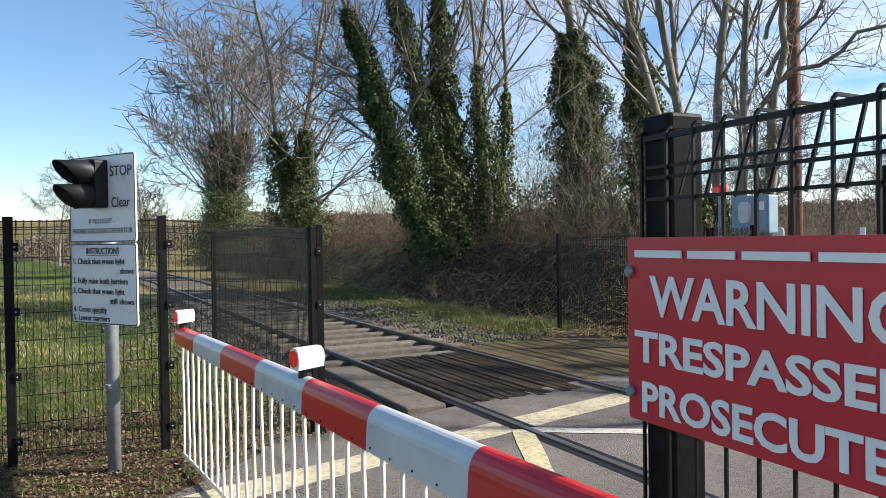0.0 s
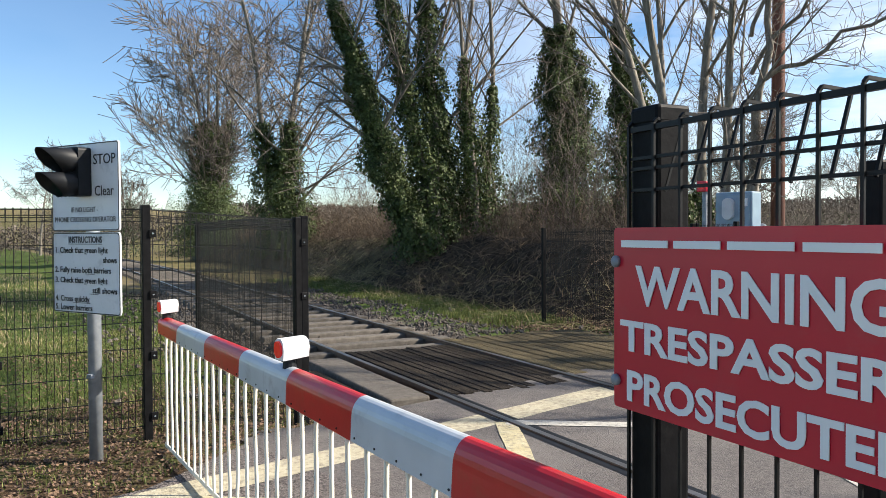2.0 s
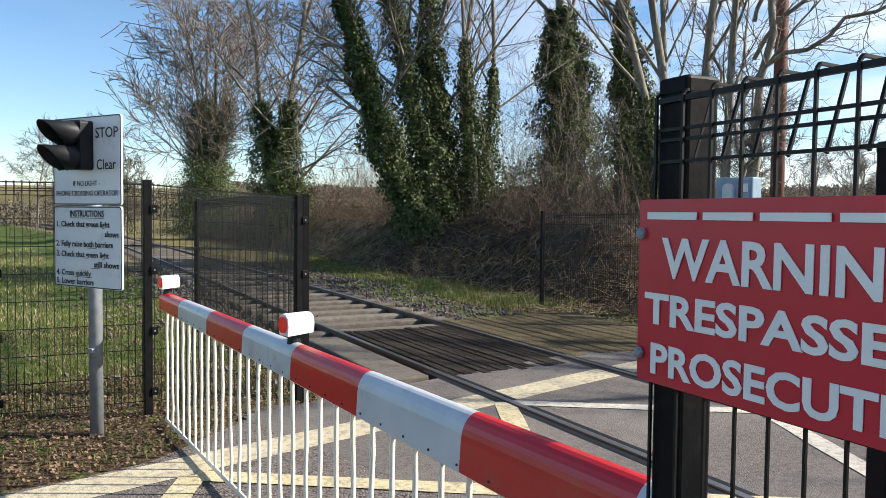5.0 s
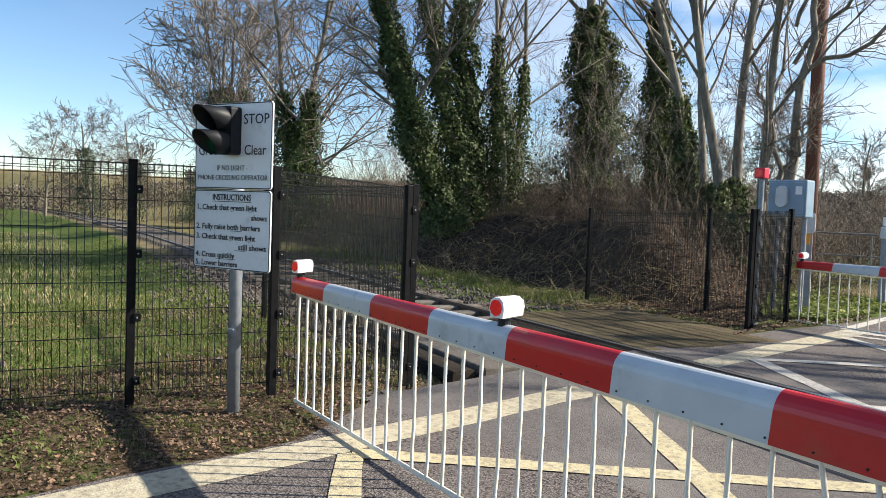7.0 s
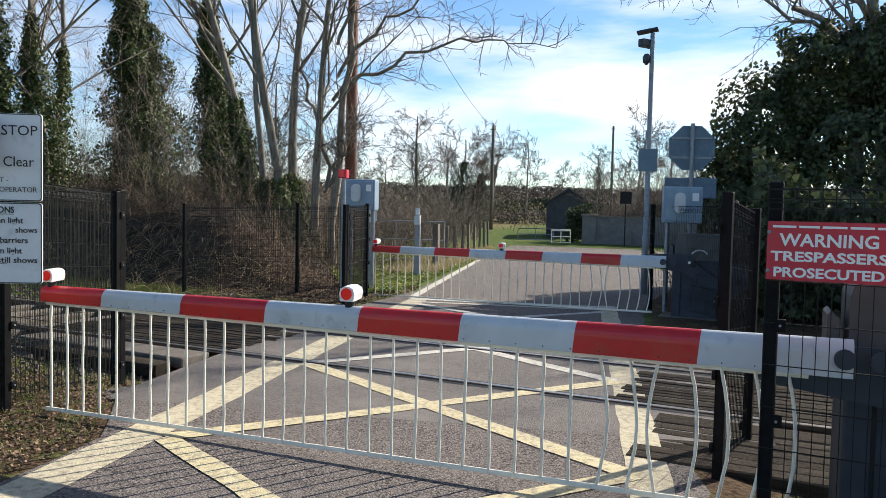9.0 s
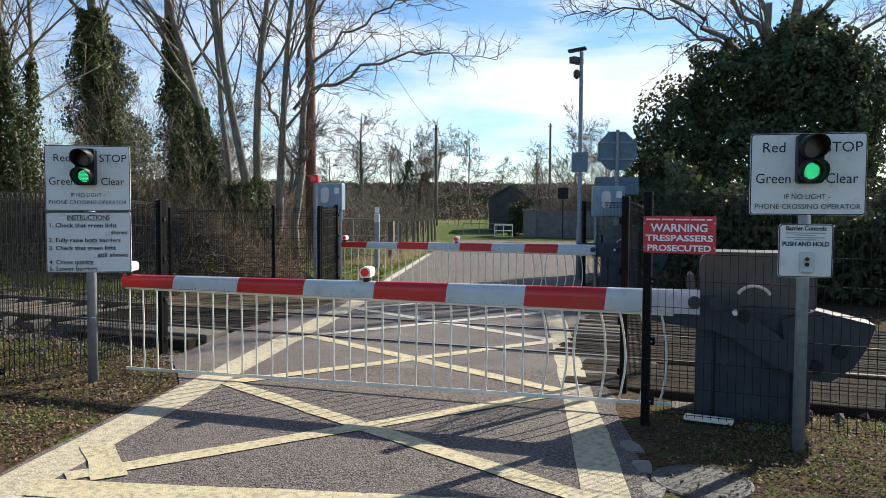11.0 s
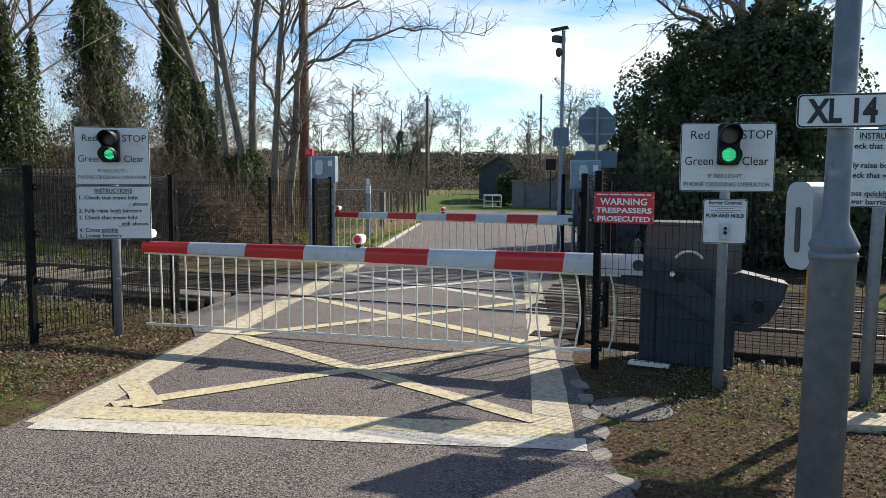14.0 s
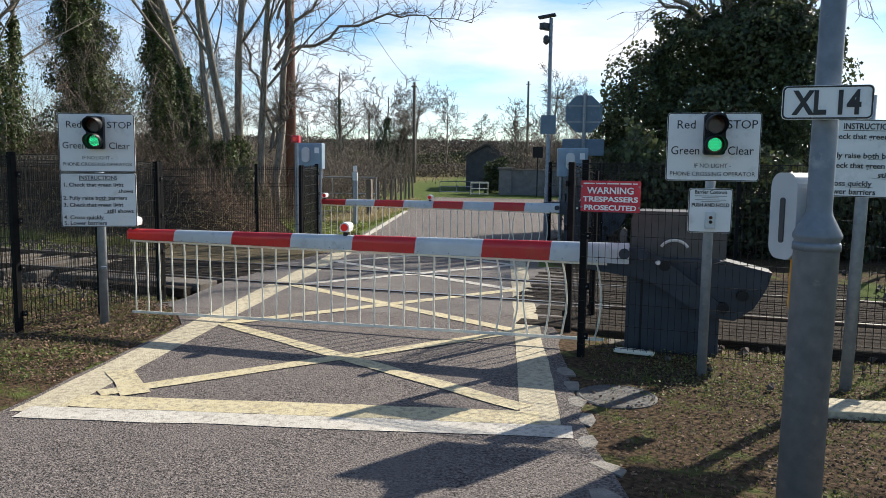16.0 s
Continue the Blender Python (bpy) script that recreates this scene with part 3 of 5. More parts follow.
fence([(-0.75, -4.0), (-0.66, -2.9), (-0.58, -1.8), (-0.5, -0.69), (-0.36, 0.34), (-0.53, 1.62)], 1.8, "black welded wire mesh fence with square posts on the verge", lean=-1.0, r=0.0035)
fence([(-0.53, 1.68), (-2.75, 1.77), (-5.0, 1.86)], 1.82, "black welded wire mesh fence panel running beside the line", lean=1.0, posts=[1, 0, 1], r=0.0032, step=0.036)
fence([(5.035, 0.106), (7.5, -0.146), (10.1, -0.406), (12.9, -0.69)], 1.765, "black welded wire mesh fence with bent wire tops by the barrier", lean=-1.0, step=0.056, r=0.003, face=0.038)
fence([(4.95, 2.1), (4.79, 1.14)], 1.75, "short black mesh fence beside the barrier machine", lean=1.0)
fence([(-1.66, 7.95), (-5.37, 8.23)], 1.75, "black mesh fence on the far side of the line", spikes=False)
fence([(-1.66, 8.02), (-1.83, 9.1)], 1.75, "short black mesh fence return by the far barrier", spikes=False, step=0.035, r=0.0045)
fence([(-1.87, 9.16), (-3.35, 9.1), (-5.5, 8.6)], 1.75, "black mesh fence behind the line under the trees", spikes=False, posts=[1, 1, 0])


# ---- barriers ----
BOOM_L = 5.42


def boom_ring(x, h, w=0.1):
    """The boom's section: flat lower sides under a deep rounded top."""
    pts = []
    for i in range(15):
        a = math.pi * i / 14
        pts.append((x, w / 2 * math.cos(a), h * 0.06 + h * 0.44 * math.sin(a)))
    pts += [(x, -w / 2, -h / 2), (x, w / 2, -h / 2)]
    return pts


def barrier(m, label, group):
    """Boom along +x from its tip at the origin to the machine; z 0 is the ground under it."""
    b = thing("level_crossing_barrier", m, label, "barrier", group)
    zc = 0.93
    edges = [0.0, 0.6, 1.31, 2.0, 2.69, 3.36, 4.04, 4.7, BOOM_L]
    for i in range(8):
        verts, faces = [], []
        xs = [edges[i], (edges[i] + edges[i + 1]) / 2, edges[i + 1]]
        for j, x in enumerate(xs):
            h = 0.115 + 0.075 * x / BOOM_L
            for k, (px, py, pz) in enumerate(boom_ring(x, h)):
                # the stripe's ends are cut a little askew
                sk = 0.0 if (x == 0 or x == BOOM_L) else (0.016 * (pz / h - 0.1) if j != 1 else 0.0)
                verts.append((px + sk, py, pz + zc))
        n = 17
        for j in range(2):
            for k in range(n):
                faces.append((j * n + k, j * n + (k + 1) % n, (j + 1) * n + (k + 1) % n, (j + 1) * n + k))
        faces += [tuple(range(n - 1, -1, -1)), tuple(range(2 * n, 3 * n))]
        red = i % 2 == 0
        mesh_of("red_band" if red else "white_band", verts, faces, M_RED if red else M_BOOMWHITE, b, "red boom section" if red else "grey-white boom section")
    # skirt of thin uprights between two flat bars
    for name, z, zz in (("top_bar", zc - 0.078, 0.02), ("bottom_bar", 0.05, 0.03)):
        bm = bmesh.new()
        box(bm, (BOOM_L / 2 - 0.1, -0.005, z), (BOOM_L - 0.2, 0.012, zz), None, 0.003)
        o = part(name, bm, M_PICKET, b, "cream flat steel bar")
        if name == "top_bar":
            o.matrix_basis = pose(0, 0, 0, 0, 0.35, 0)
        else:
            o.matrix_basis = pose(0, 0, 0.0, 0, -0.6, 0)
    n = 33
    rnd = random.Random(7)
    for i in range(n):
        x = 0.06 + i * (BOOM_L - 0.35) / (n - 1)
        top, bot = zc - 0.07 - 0.03 * x / BOOM_L, 0.045 + 0.057 * x / BOOM_L
        bend = 0.0
        if i > n - 8:
            bend = 0.05 * (1 if i != n - 5 else -1)
        verts, faces = [], []
        for j in range(7):
            f = j / 6
            cx = x + bend * math.sin(math.pi * f) + rnd.uniform(-0.004, 0.004)
            cy = -0.005 + rnd.uniform(-0.003, 0.003)
            z = bot + (top - bot) * f
            for k in range(6):
                a = math.pi * k / 3
                verts.append((cx + 0.0095 * math.cos(a), cy + 0.0095 * math.sin(a), z))
        for j in range(6):
            for k in range(6):
                faces.append((j * 6 + k, j * 6 + (k + 1) % 6, (j + 1) * 6 + (k + 1) % 6, (j + 1) * 6 + k))
        mesh_of("picket", verts, faces, M_PICKET, b, smooth=True)
        bm = bmesh.new()
        tube(bm, (x, -0.049, top + 0.026), (x, -0.0535, top + 0.026), 0.0042, n=6)
        part("rivet", bm, M_SIGNAL, b)
    # boom lamps
    for lx in (0.06, 2.6):
        h = 0.115 + 0.075 * lx / BOOM_L
        z = zc + h / 2
        bm = bmesh.new()
        tube(bm, (lx, 0, z - 0.01), (lx, 0, z + 0.03), 0.032, 0.028, 12)
        lamp = part("boom_lamp", bm, M_SIGNAL, b, "white-hooded red boom lamp on a black foot")
        turn = pose(lx, 0, z + 0.03, 0, 0, 4)
        bm = bmesh.new()
        prof = [(-0.044, 0.0), (0.044, 0.0), (0.052, 0.045), (0.044, 0.078), (0.018, 0.094), (-0.018, 0.094), (-0.044, 0.078), (-0.052, 0.045)]
        prism(bm, prof, -0.05, 0.07)
        for v in bm.verts:
            if v.co.y > 0:
                v.co.x *= 1.12
                v.co.z = 0.012 + v.co.z * 0.92
            v.co = turn @ v.co
        part("hood", bm, M_LAMPWHITE, lamp, "white enamelled lamp hood")
        bm = bmesh.new()
        tube(bm, turn @ Vector((0, -0.059, 0.047)), turn @ Vector((0, -0.048, 0.047)), 0.037, n=20)
        part("lens", bm, M_REDLENS, lamp, "round red glass lens")
    # clamp plates and the pivot arm
    for lx in (BOOM_L - 0.04, BOOM_L + 0.12):
        bm = bmesh.new()
        tube(bm, (lx, -0.075, zc), (lx, -0.05, zc), 0.05, n=16)
        part("clamp_bolt", bm, M_MACHINE, b)
    return b


def machine(m, label, group, fenced=True):
    """The barrier's drive: steel cabinet, hood, pivot arm with its balance weights. x along the boom from the pivot side."""
    b = thing("barrier_machine", m, label, "barrier machine", group)
    bm = bmesh.new()
    box(bm, (0.42, 0.32, 0.42), (0.84, 0.56, 1.0), None, 0.015)
    body = part("cabinet", bm, M_MACHINE, b, "dark blue-grey steel cabinet")
    for x in (0.14, 0.7):
        bm = bmesh.new()
        box(bm, (x, 0.035, 0.45), (0.02, 0.015, 0.86), None, 0.003)
        part("seam", bm, M_SIGNAL, body)
    bm = bmesh.new()
    prism(bm, [(0.02, 0.9), (0.88, 0.9), (0.88, 1.25), (0.86, 1.31), (0.8, 1.345), (0.1, 1.345), (0.04, 1.31), (0.02, 1.25)], 0.14, 0.58)
    part("hood", bm, M_MACHTOP, b, "grey curved hood with a pale top edge")
    bm = bmesh.new()
    prism(bm, [(-0.08, 0.8), (-0.02, 0.8), (-0.02, 1.12), (-0.06, 1.16), (-0.08, 1.14)], 0.2, 0.5)
    part("side_plate", bm, M_MACHTOP, b)
    bm = bmesh.new()
    prism(bm, [(-0.42, 0.82), (-0.36, 0.8), (0.2, 0.72), (0.62, 0.46), (0.8, 0.42), (0.86, 0.52), (0.36, 0.9), (0.14, 1.02), (-0.42, 1.0)], -0.06, -0.03)
    part("pivot_arm", bm, M_MACHINE, b, "dark steel lever arm from the boom to the weights")
    bm = bmesh.new()
    prism(bm, [(0.66, 0.5), (0.74, 0.4), (0.96, 0.38), (1.12, 0.5), (1.22, 0.68), (1.26, 0.83), (0.86, 0.92), (0.62, 0.84)], -0.02, 0.3)
    part("balance_weight", bm, M_MACHINE, b, "dark steel balance weight")
    for x, z in ((1.02, 0.62), (0.86, 0.5), (0.34, 0.86)):
        bm = bmesh.new()
        tube(bm, (x, -0.075, z), (x, -0.02, z), 0.05, n=16)
        part("pivot_bolt", bm, M_SIGNAL, b)
    bm = bmesh.new()
    tube(bm, (0.28, -0.1, 0.89), (0.28, -0.05, 0.89), 0.022, n=12)
    part("white_cap", bm, M_LAMPWHITE, b)
    # curved pale handle
    bm = bmesh.new()
    for i in range(7):
        a0, a1 = radians(25 + 130 * i / 7), radians(25 + 130 * (i + 1) / 7)
        tube(bm, (0.42 + 0.13 * math.cos(a0), 0.02, 0.98 + 0.11 * math.sin(a0)), (0.42 + 0.13 * math.cos(a1), 0.02, 0.98 + 0.11 * math.sin(a1)), 0.013, n=8)
    part("crank_handle", bm, M_PALEGREY, b, "curved pale metal handle")
    bm = bmesh.new()
    box(bm, (0.3, 0.26, -0.075), (1.0, 0.7, 0.16), None, 0.02)
    part("base_slab", bm, M_SLEEPER, b, "concrete base slab")
    return b


barrier(pose(0.0, 0.4, 0.0), "lowered red and white crossing barrier with a white picket skirt", "crossing barriers")
machine(pose(5.4, 0.47, land(5.8, 0.8)), "dark blue-grey barrier machine with balance weights behind mesh fence", "barrier machines")
FAR_A = -3.0
barrier(pose(-1.77, 9.26, -0.045, 0, 0, FAR_A), "lowered far red and white crossing barrier with picket skirt", "crossing barriers")
fm = pose(-1.77, 9.26, 0.0, 0, 0, FAR_A)
machine(fm @ pose(5.5, 0.07, 0), "far dark blue-grey barrier machine beside the lane", "barrier machines")


# ---- signs ----
def sign_post(t, x, y, z0, z1, r=0.045):
    bm = bmesh.new()
    lathe(bm, [(r, z0), (r, z1 - 0.01), (r * 0.8, z1)], 20, pose(x, y, 0))
    return part("post", bm, M_GALV, t, "round galvanised steel post", True)


def plate(t, w, h, z, material, name="plate", x=0.0, y=0.0, border=True, label=""):
    """A flat plate whose front lies at y, facing -y."""
    bm = bmesh.new()
    prism(bm, [(px + x, pz + z) for px, pz in rounded(w, h, 0.022 if border else 0.006)], y, y + 0.012)
    p = part(name, bm, material, t, label)
    if border:
        bm = bmesh.new()
        o, i = rounded(w - 0.004, h - 0.004, 0.022), rounded(w - 0.018, h - 0.018, 0.017)
        a = [bm.verts.new((px + x, y - 0.002, pz + z)) for px, pz in o]
        b = [bm.verts.new((px + x, y - 0.002, pz + z)) for px, pz in i]
        n = len(a)
        for k in range(n):
            bm.faces.new((a[k], a[(k + 1) % n], b[(k + 1) % n], b[k]))
        part("border", bm, M_INK, p, "thin black border")
    return p


def signal_head(t, x, z, y, s=1.0):
    """Two-lamp signal: red above, green below, under deep hoods."""
    bm = bmesh.new()
    prism(bm, [(px + x, pz + z) for px, pz in rounded(0.15 * s, 0.3 * s, 0.02)], y - 0.09 * s, y - 0.003)
    body = part("signal_body", bm, M_SIGNAL, t, "black two-lamp signal housing")
    for k, (dz, lit) in enumerate(((0.072 * s, False), (-0.075 * s, True))):
        zc = z + dz
        # hood: a tube cut away below, longer at the top
        verts, faces = [], []
        n, R = 24, 0.073 * s
        for i in range(n + 1):
            a = radians(-75 + 330 * i / n)
            reach = 0.06 + 0.16 * s * max(0.0, math.sin(a) * 0.5 + 0.5) ** 0.7
            for rr in (R, R - 0.005):
                verts += [(x + rr * math.cos(a), y - 0.09 * s, zc + rr * math.sin(a)), (x + rr * math.cos(a), y - 0.09 * s - reach, zc + rr * math.sin(a) - 0.012 * s)]
        for i in range(n):
            j = 4 * i
            faces += [(j, j + 4, j + 5, j + 1), (j + 2, j + 3, j + 7, j + 6), (j + 1, j + 5, j + 7, j + 3)]
        mesh_of("hood", verts, faces, M_SIGNAL, body, "black visor", True)
        bm = bmesh.new()
        tube(bm, (x, y - 0.09 * s - 0.002, zc), (x, y - 0.09 * s - 0.006, zc), 0.062 * s, n=24)
        lens = part("lens", bm, M_REDOFF, body, "dark signal lens")
        # lamp dots
        bm = bmesh.new()
        for q in range(-4, 5):
            for r in range(-4, 5):
                px, pz = (q + 0.5 * (r % 2)) * 0.0125 * s, r * 0.011 * s
                if px * px + pz * pz < (0.05 * s) ** 2:
                    tube(bm, (x + px, y - 0.09 * s - 0.006, zc + pz), (x + px, y - 0.09 * s - 0.009, zc + pz), 0.0043 * s, n=6)
        part("lamp_dots", bm, M_GREENLIT if lit else M_REDOFF, lens, "lit green lamp dots" if lit else "unlit red lamp dots")
    return body


def light_sign(t, w, h, z, y, k=1.0):
    """RED STOP / GREEN CLEAR plate with its signal; centre height z."""
    p = plate(t, w, h, z, M_SIGNWHITE, "signal_plate", 0, y, True, "white sign plate with black border")
    f = w / 0.66
    x0 = -w / 2
    lettering("lettering", "Red", 0.088 * f, x0 + 0.065 * f, z + 0.135 * f, p, M_INK, y - 0.003)
    lettering("lettering", "Green", 0.088 * f, x0 + 0.03 * f, z - 0.055 * f, p, M_INK, y - 0.003, width=0.2 * f)
    lettering("lettering", "STOP", 0.088 * f, 0.09 * f, z + 0.135 * f, p, M_INK, y - 0.003, width=0.21 * f)
    lettering("lettering", "Clear", 0.088 * f, 0.1 * f, z - 0.055 * f, p, M_INK, y - 0.003, width=0.18 * f)
    lettering("lettering", "IF NO LIGHT -", 0.045 * f, 0, z - 0.152 * f, p, M_INK, y - 0.003, "CENTER", width=0.26 * f)
    lettering("lettering", "PHONE CROSSING OPERATOR", 0.045 * f, 0, z - 0.212 * f, p, M_INK, y - 0.003, "CENTER", width=0.6 * f)
    signal_head(t, 0.0, z + 0.09 * f, y, f * 0.98)
    return p


def instruction_sign(t, w, h, z, y):
    p = plate(t, w, h, z, M_SIGNWHITE, "instruction_plate", 0, y, True, "white instruction plate with black border")
    s = h / 0.46
    x0 = -w / 2 + 0.025
    lettering("lettering", "INSTRUCTIONS", 0.05 * s, 0, z + h / 2 - 0.058 * s, p, M_INK, y - 0.003, "CENTER", width=w * 0.5, bold=0.0012)
    bm = bmesh.new()
    box(bm, (0, y - 0.003, z + h / 2 - 0.066 * s), (w * 0.5, 0.002, 0.004))
    part("underline", bm, M_INK, p)
    rows = (("1. Check that green light", 0.118, 0, 0.84, 0), ("shows", 0.172, 1, 0.21, 0), ("2. Fully raise both barriers", 0.232, 0, 0.9, (0.5, 0.15)), ("3. Check that green light", 0.292, 0, 0.84, 0), ("still shows", 0.346, 1, 0.38, (0.56, 0.14)), ("4. Cross quickly", 0.4, 0, 0.56, (0.3, 0.27)), ("5. Lower barriers", 0.45, 0, 0.6, 0))
    for text, dz, right, wd, ul in rows:
        zz = z + h / 2 - dz * s * 0.985
        if right:
            lettering("lettering", text, 0.046 * s, w / 2 - 0.03, zz, p, M_INK, y - 0.003, "RIGHT", width=wd * (w - 0.05), bold=0.001)
        else:
            lettering("lettering", text, 0.046 * s, x0, zz, p, M_INK, y - 0.003, width=wd * (w - 0.05), bold=0.001)
        if ul:
            bm = bmesh.new()
            box(bm, (x0 + (ul[0] + ul[1] / 2) * (w - 0.05), y - 0.003, zz - 0.008), (ul[1] * (w - 0.05), 0.002, 0.003))
            part("underline", bm, M_INK, p)
    return p


# the pole sign on the verge
sl = thing("crossing_signal_sign", pose(0.045, -0.12, -0.01, 0, 0, 27.7), "white crossing signal sign with green light and instructions on post", "signal sign", "crossing signal signs")
sign_post(sl, 0, 0.05, -0.2, 2.15)
light_sign(sl, 0.74, 0.6, 1.925, -0.01)
instruction_sign(sl, 0.74, 0.56, 1.335, -0.01)
bm = bmesh.new()
box(bm, (0.02, 0.0, 0.62), (0.05, 0.03, 0.03), None, 0.004)
part("clip", bm, M_GALV, sl)

sr = thing("crossing_signal_sign", pose(6.07, -0.21, land(6.05, -0.23), 0, 0, 4.0), "white crossing signal sign with lit green light and barrier controls", "signal sign", "crossing signal signs")
sign_post(sr, 0, 0.0, -0.2, 2.1, 0.04)
light_sign(sr, 0.72, 0.545, 1.89, -0.06)
cp = plate(sr, 0.34, 0.36, 1.378, M_SIGNWHITE, "control_plate", 0, -0.06, True, "white barrier controls plate")
lettering("lettering", "Barrier Controls", 0.042, 0, 1.515, cp, M_INK, -0.063, "CENTER", width=0.25, bold=0.001)
lettering("lettering", "PUSH AND HOLD", 0.042, 0, 1.41, cp, M_INK, -0.063, "CENTER", width=0.29, bold=0.0012)
for z, w in ((1.497, 0.25), (1.483, 0.13), (1.466, 0.24), (1.452, 0.14)):
    bm = bmesh.new()
    box(bm, (0, -0.0625, z), (w, 0.002, 0.006))
    part("small_print", bm, M_GREYINK, cp)
bm = bmesh.new()
box(bm, (0.0, -0.085, 1.3), (0.08, 0.05, 0.14), None, 0.01)
pb = part("push_button_box", bm, M_PALEGREY, sr, "small pale grey push button box")
for z in (1.325, 1.29):
    bm = bmesh.new()
    tube(bm, (0, -0.112, z), (0, -0.125, z), 0.014, n=14)
    part("button", bm, M_REDOFF if z > 1.31 else M_SIGNAL, pb)
bm = bmesh.new()
box(bm, (0, -0.115, 1.245), (0.07, 0.03, 0.022), None, 0.006)
part("lip", bm, M_PALEGREY, pb)

s3 = thing("instruction_sign", pose(7.13, -0.36, land(7.13, -0.36), 0, 1.0, 4.0), "white crossing instruction sign on a galvanised post", "sign", "crossing instruction signs")
sign_post(s3, 0, 0.0, -0.2, 2.28, 0.045)
instruction_sign(s3, 0.74, 0.58, 1.8, -0.06)

# red warning sign on the fence
ws = thing("warning_sign", pose(5.258, 0.016, 1.464, 0, 0, -6.0), "red warning sign with white capitals bolted to the mesh fence", "sign")
pw = plate(ws, 0.515, 0.272, 0.0, M_SIGNRED, "plate", 0, 0, False, "red enamelled plate")
lettering("lettering", "WARNING", 0.08, 0, 0.024, pw, M_WHITEINK, -0.0014, "CENTER", width=0.405, bold=0.0018)
lettering("lettering", "TRESPASSERS", 0.062, 0, -0.046, pw, M_WHITEINK, -0.0014, "CENTER", width=0.48, bold=0.0018)
lettering("lettering", "PROSECUTED", 0.062, 0, -0.12, pw, M_WHITEINK, -0.0014, "CENTER", width=0.452, bold=0.0018)
for i, w in enumerate((0.1, 0.085, 0.1, 0.095, 0.04)):
    bm = bmesh.new()
    x = -0.236 + sum((0.1, 0.085, 0.1, 0.095, 0.04)[:i]) + 0.012 * i
    box(bm, (x + w / 2, -0.003, 0.112), (w, 0.002, 0.0105))
    part("heading_bar", bm, M_WHITEINK, pw)
for x, z in ((-0.25, 0.085), (-0.25, -0.095), (0.25, 0.085), (0.25, -0.095)):
    bm = bmesh.new()
    lathe(bm, [(0.009, 0), (0.009, 0.004), (0.006, 0.007), (0.002, 0.008)], 12, pose(x, -0.001, z, 90))
    part("bolt", bm, M_GALV, pw, "galvanised bolt head")

# the lamp column with its number plate and telephone
col = thing("lamp_column", pose(6.4, -2.95, land(6.4, -2.95), 0, 0.5, 0), "grey galvanised lamp column beside the lane", "lamp column")
bm = bmesh.new()
lathe(bm, [(0.102, -0.3), (0.1, 1.39), (0.108, 1.4), (0.108, 1.415), (0.062, 1.505), (0.057, 1.53), (0.047, 5.6), (0.043, 5.61)], 28)
part("shaft", bm, M_COLUMN, col, "grey galvanised shaft with a stepped collar", True)
bm = bmesh.new()
lathe(bm, [(0.106, 1.34), (0.106, 1.37), (0.1, 1.38)], 28)
part("collar", bm, M_COLUMN, col, "", True)
xl = thing("number_plate_sign", pose(6.4, -3.06, 2.015, 0, 0.2, -4.0), "white crossing reference plate with black letters on the column", "sign")
px = plate(xl, 0.37, 0.15, 0, M_SIGNWHITE, "plate", 0.0, 0.0, True)
lettering("lettering", "XL 14", 0.145, 0, -0.05, px, M_INK, -0.003, "CENTER", width=0.28, bold=0.005)
for z in (0.05, -0.05):
    bm = bmesh.new()
    box(bm, (0, 0.04, z), (0.13, 0.06, 0.02), None, 0.003)
    part("bracket", bm, M_GALV, xl)

ph = thing("crossing_telephone", pose(6.39, -2.76, 1.27, 0, 0, -62), "pale grey crossing telephone housing with orange handset grip", "telephone")
bm = bmesh.new()
prism(bm, rounded(0.2, 0.42, 0.07, 7), -0.13, 0.02)
for v in bm.verts:
    v.co.z += 0.22
body = part("housing", bm, M_PHONE, ph, "pale rounded plastic housing", False)
bm = bmesh.new()
prism(bm, [(a, b + 0.2) for a, b in rounded(0.035, 0.22, 0.015)], -0.136, -0.128)
part("window", bm, M_MACHTOP, body, "dark label window")
bm = bmesh.new()
prism(bm, [(-0.03, 0.03), (0.03, 0.03), (0.036, -0.22), (0.02, -0.26), (-0.02, -0.26), (-0.036, -0.22)], -0.05, -0.015)
part("handset", bm, M_PHONEORANGE, ph, "orange handset")


def timber_deck(s0, s1, n0, n1, count, z, material, name, label):
    """Lengthwise ridged timbers beside the lane."""
    deck = tagged(thing(name, Matrix(), label, "timber deck"), kind="structure")
    w = (n1 - n0) / count
    vs, fs = [], []
    for s in (0, s1 - s0):
        for dn, dz in ((0.0, -0.1), (w * 0.92, -0.1), (w * 0.95, 0.006), (w * 0.86, 0.016), (w * 0.09, 0.016), (0.0, 0.006)):
            vs.append((s, dn, dz))
    for k in range(6):
        fs.append((k, (k + 1) % 6, 6 + (k + 1) % 6, 6 + k))
    fs += [(5, 4, 3, 2, 1, 0), (6, 7, 8, 9, 10, 11)]
    me = bpy.data.meshes.new("timber")
    me.from_pydata(vs, [], fs)
    me.materials.append(material)
    r = random.Random(count)
    for i in range(count):
        x, y = rail_xy(s0 + r.uniform(-0.05, 0.05), n0 + i * w)
        ob = new("timber", me)
        ob.parent = deck
        ob.matrix_basis = pose(x, y, z + r.uniform(-0.008, 0.008), 0, 0, math.degrees(RAIL_A))
    return deck


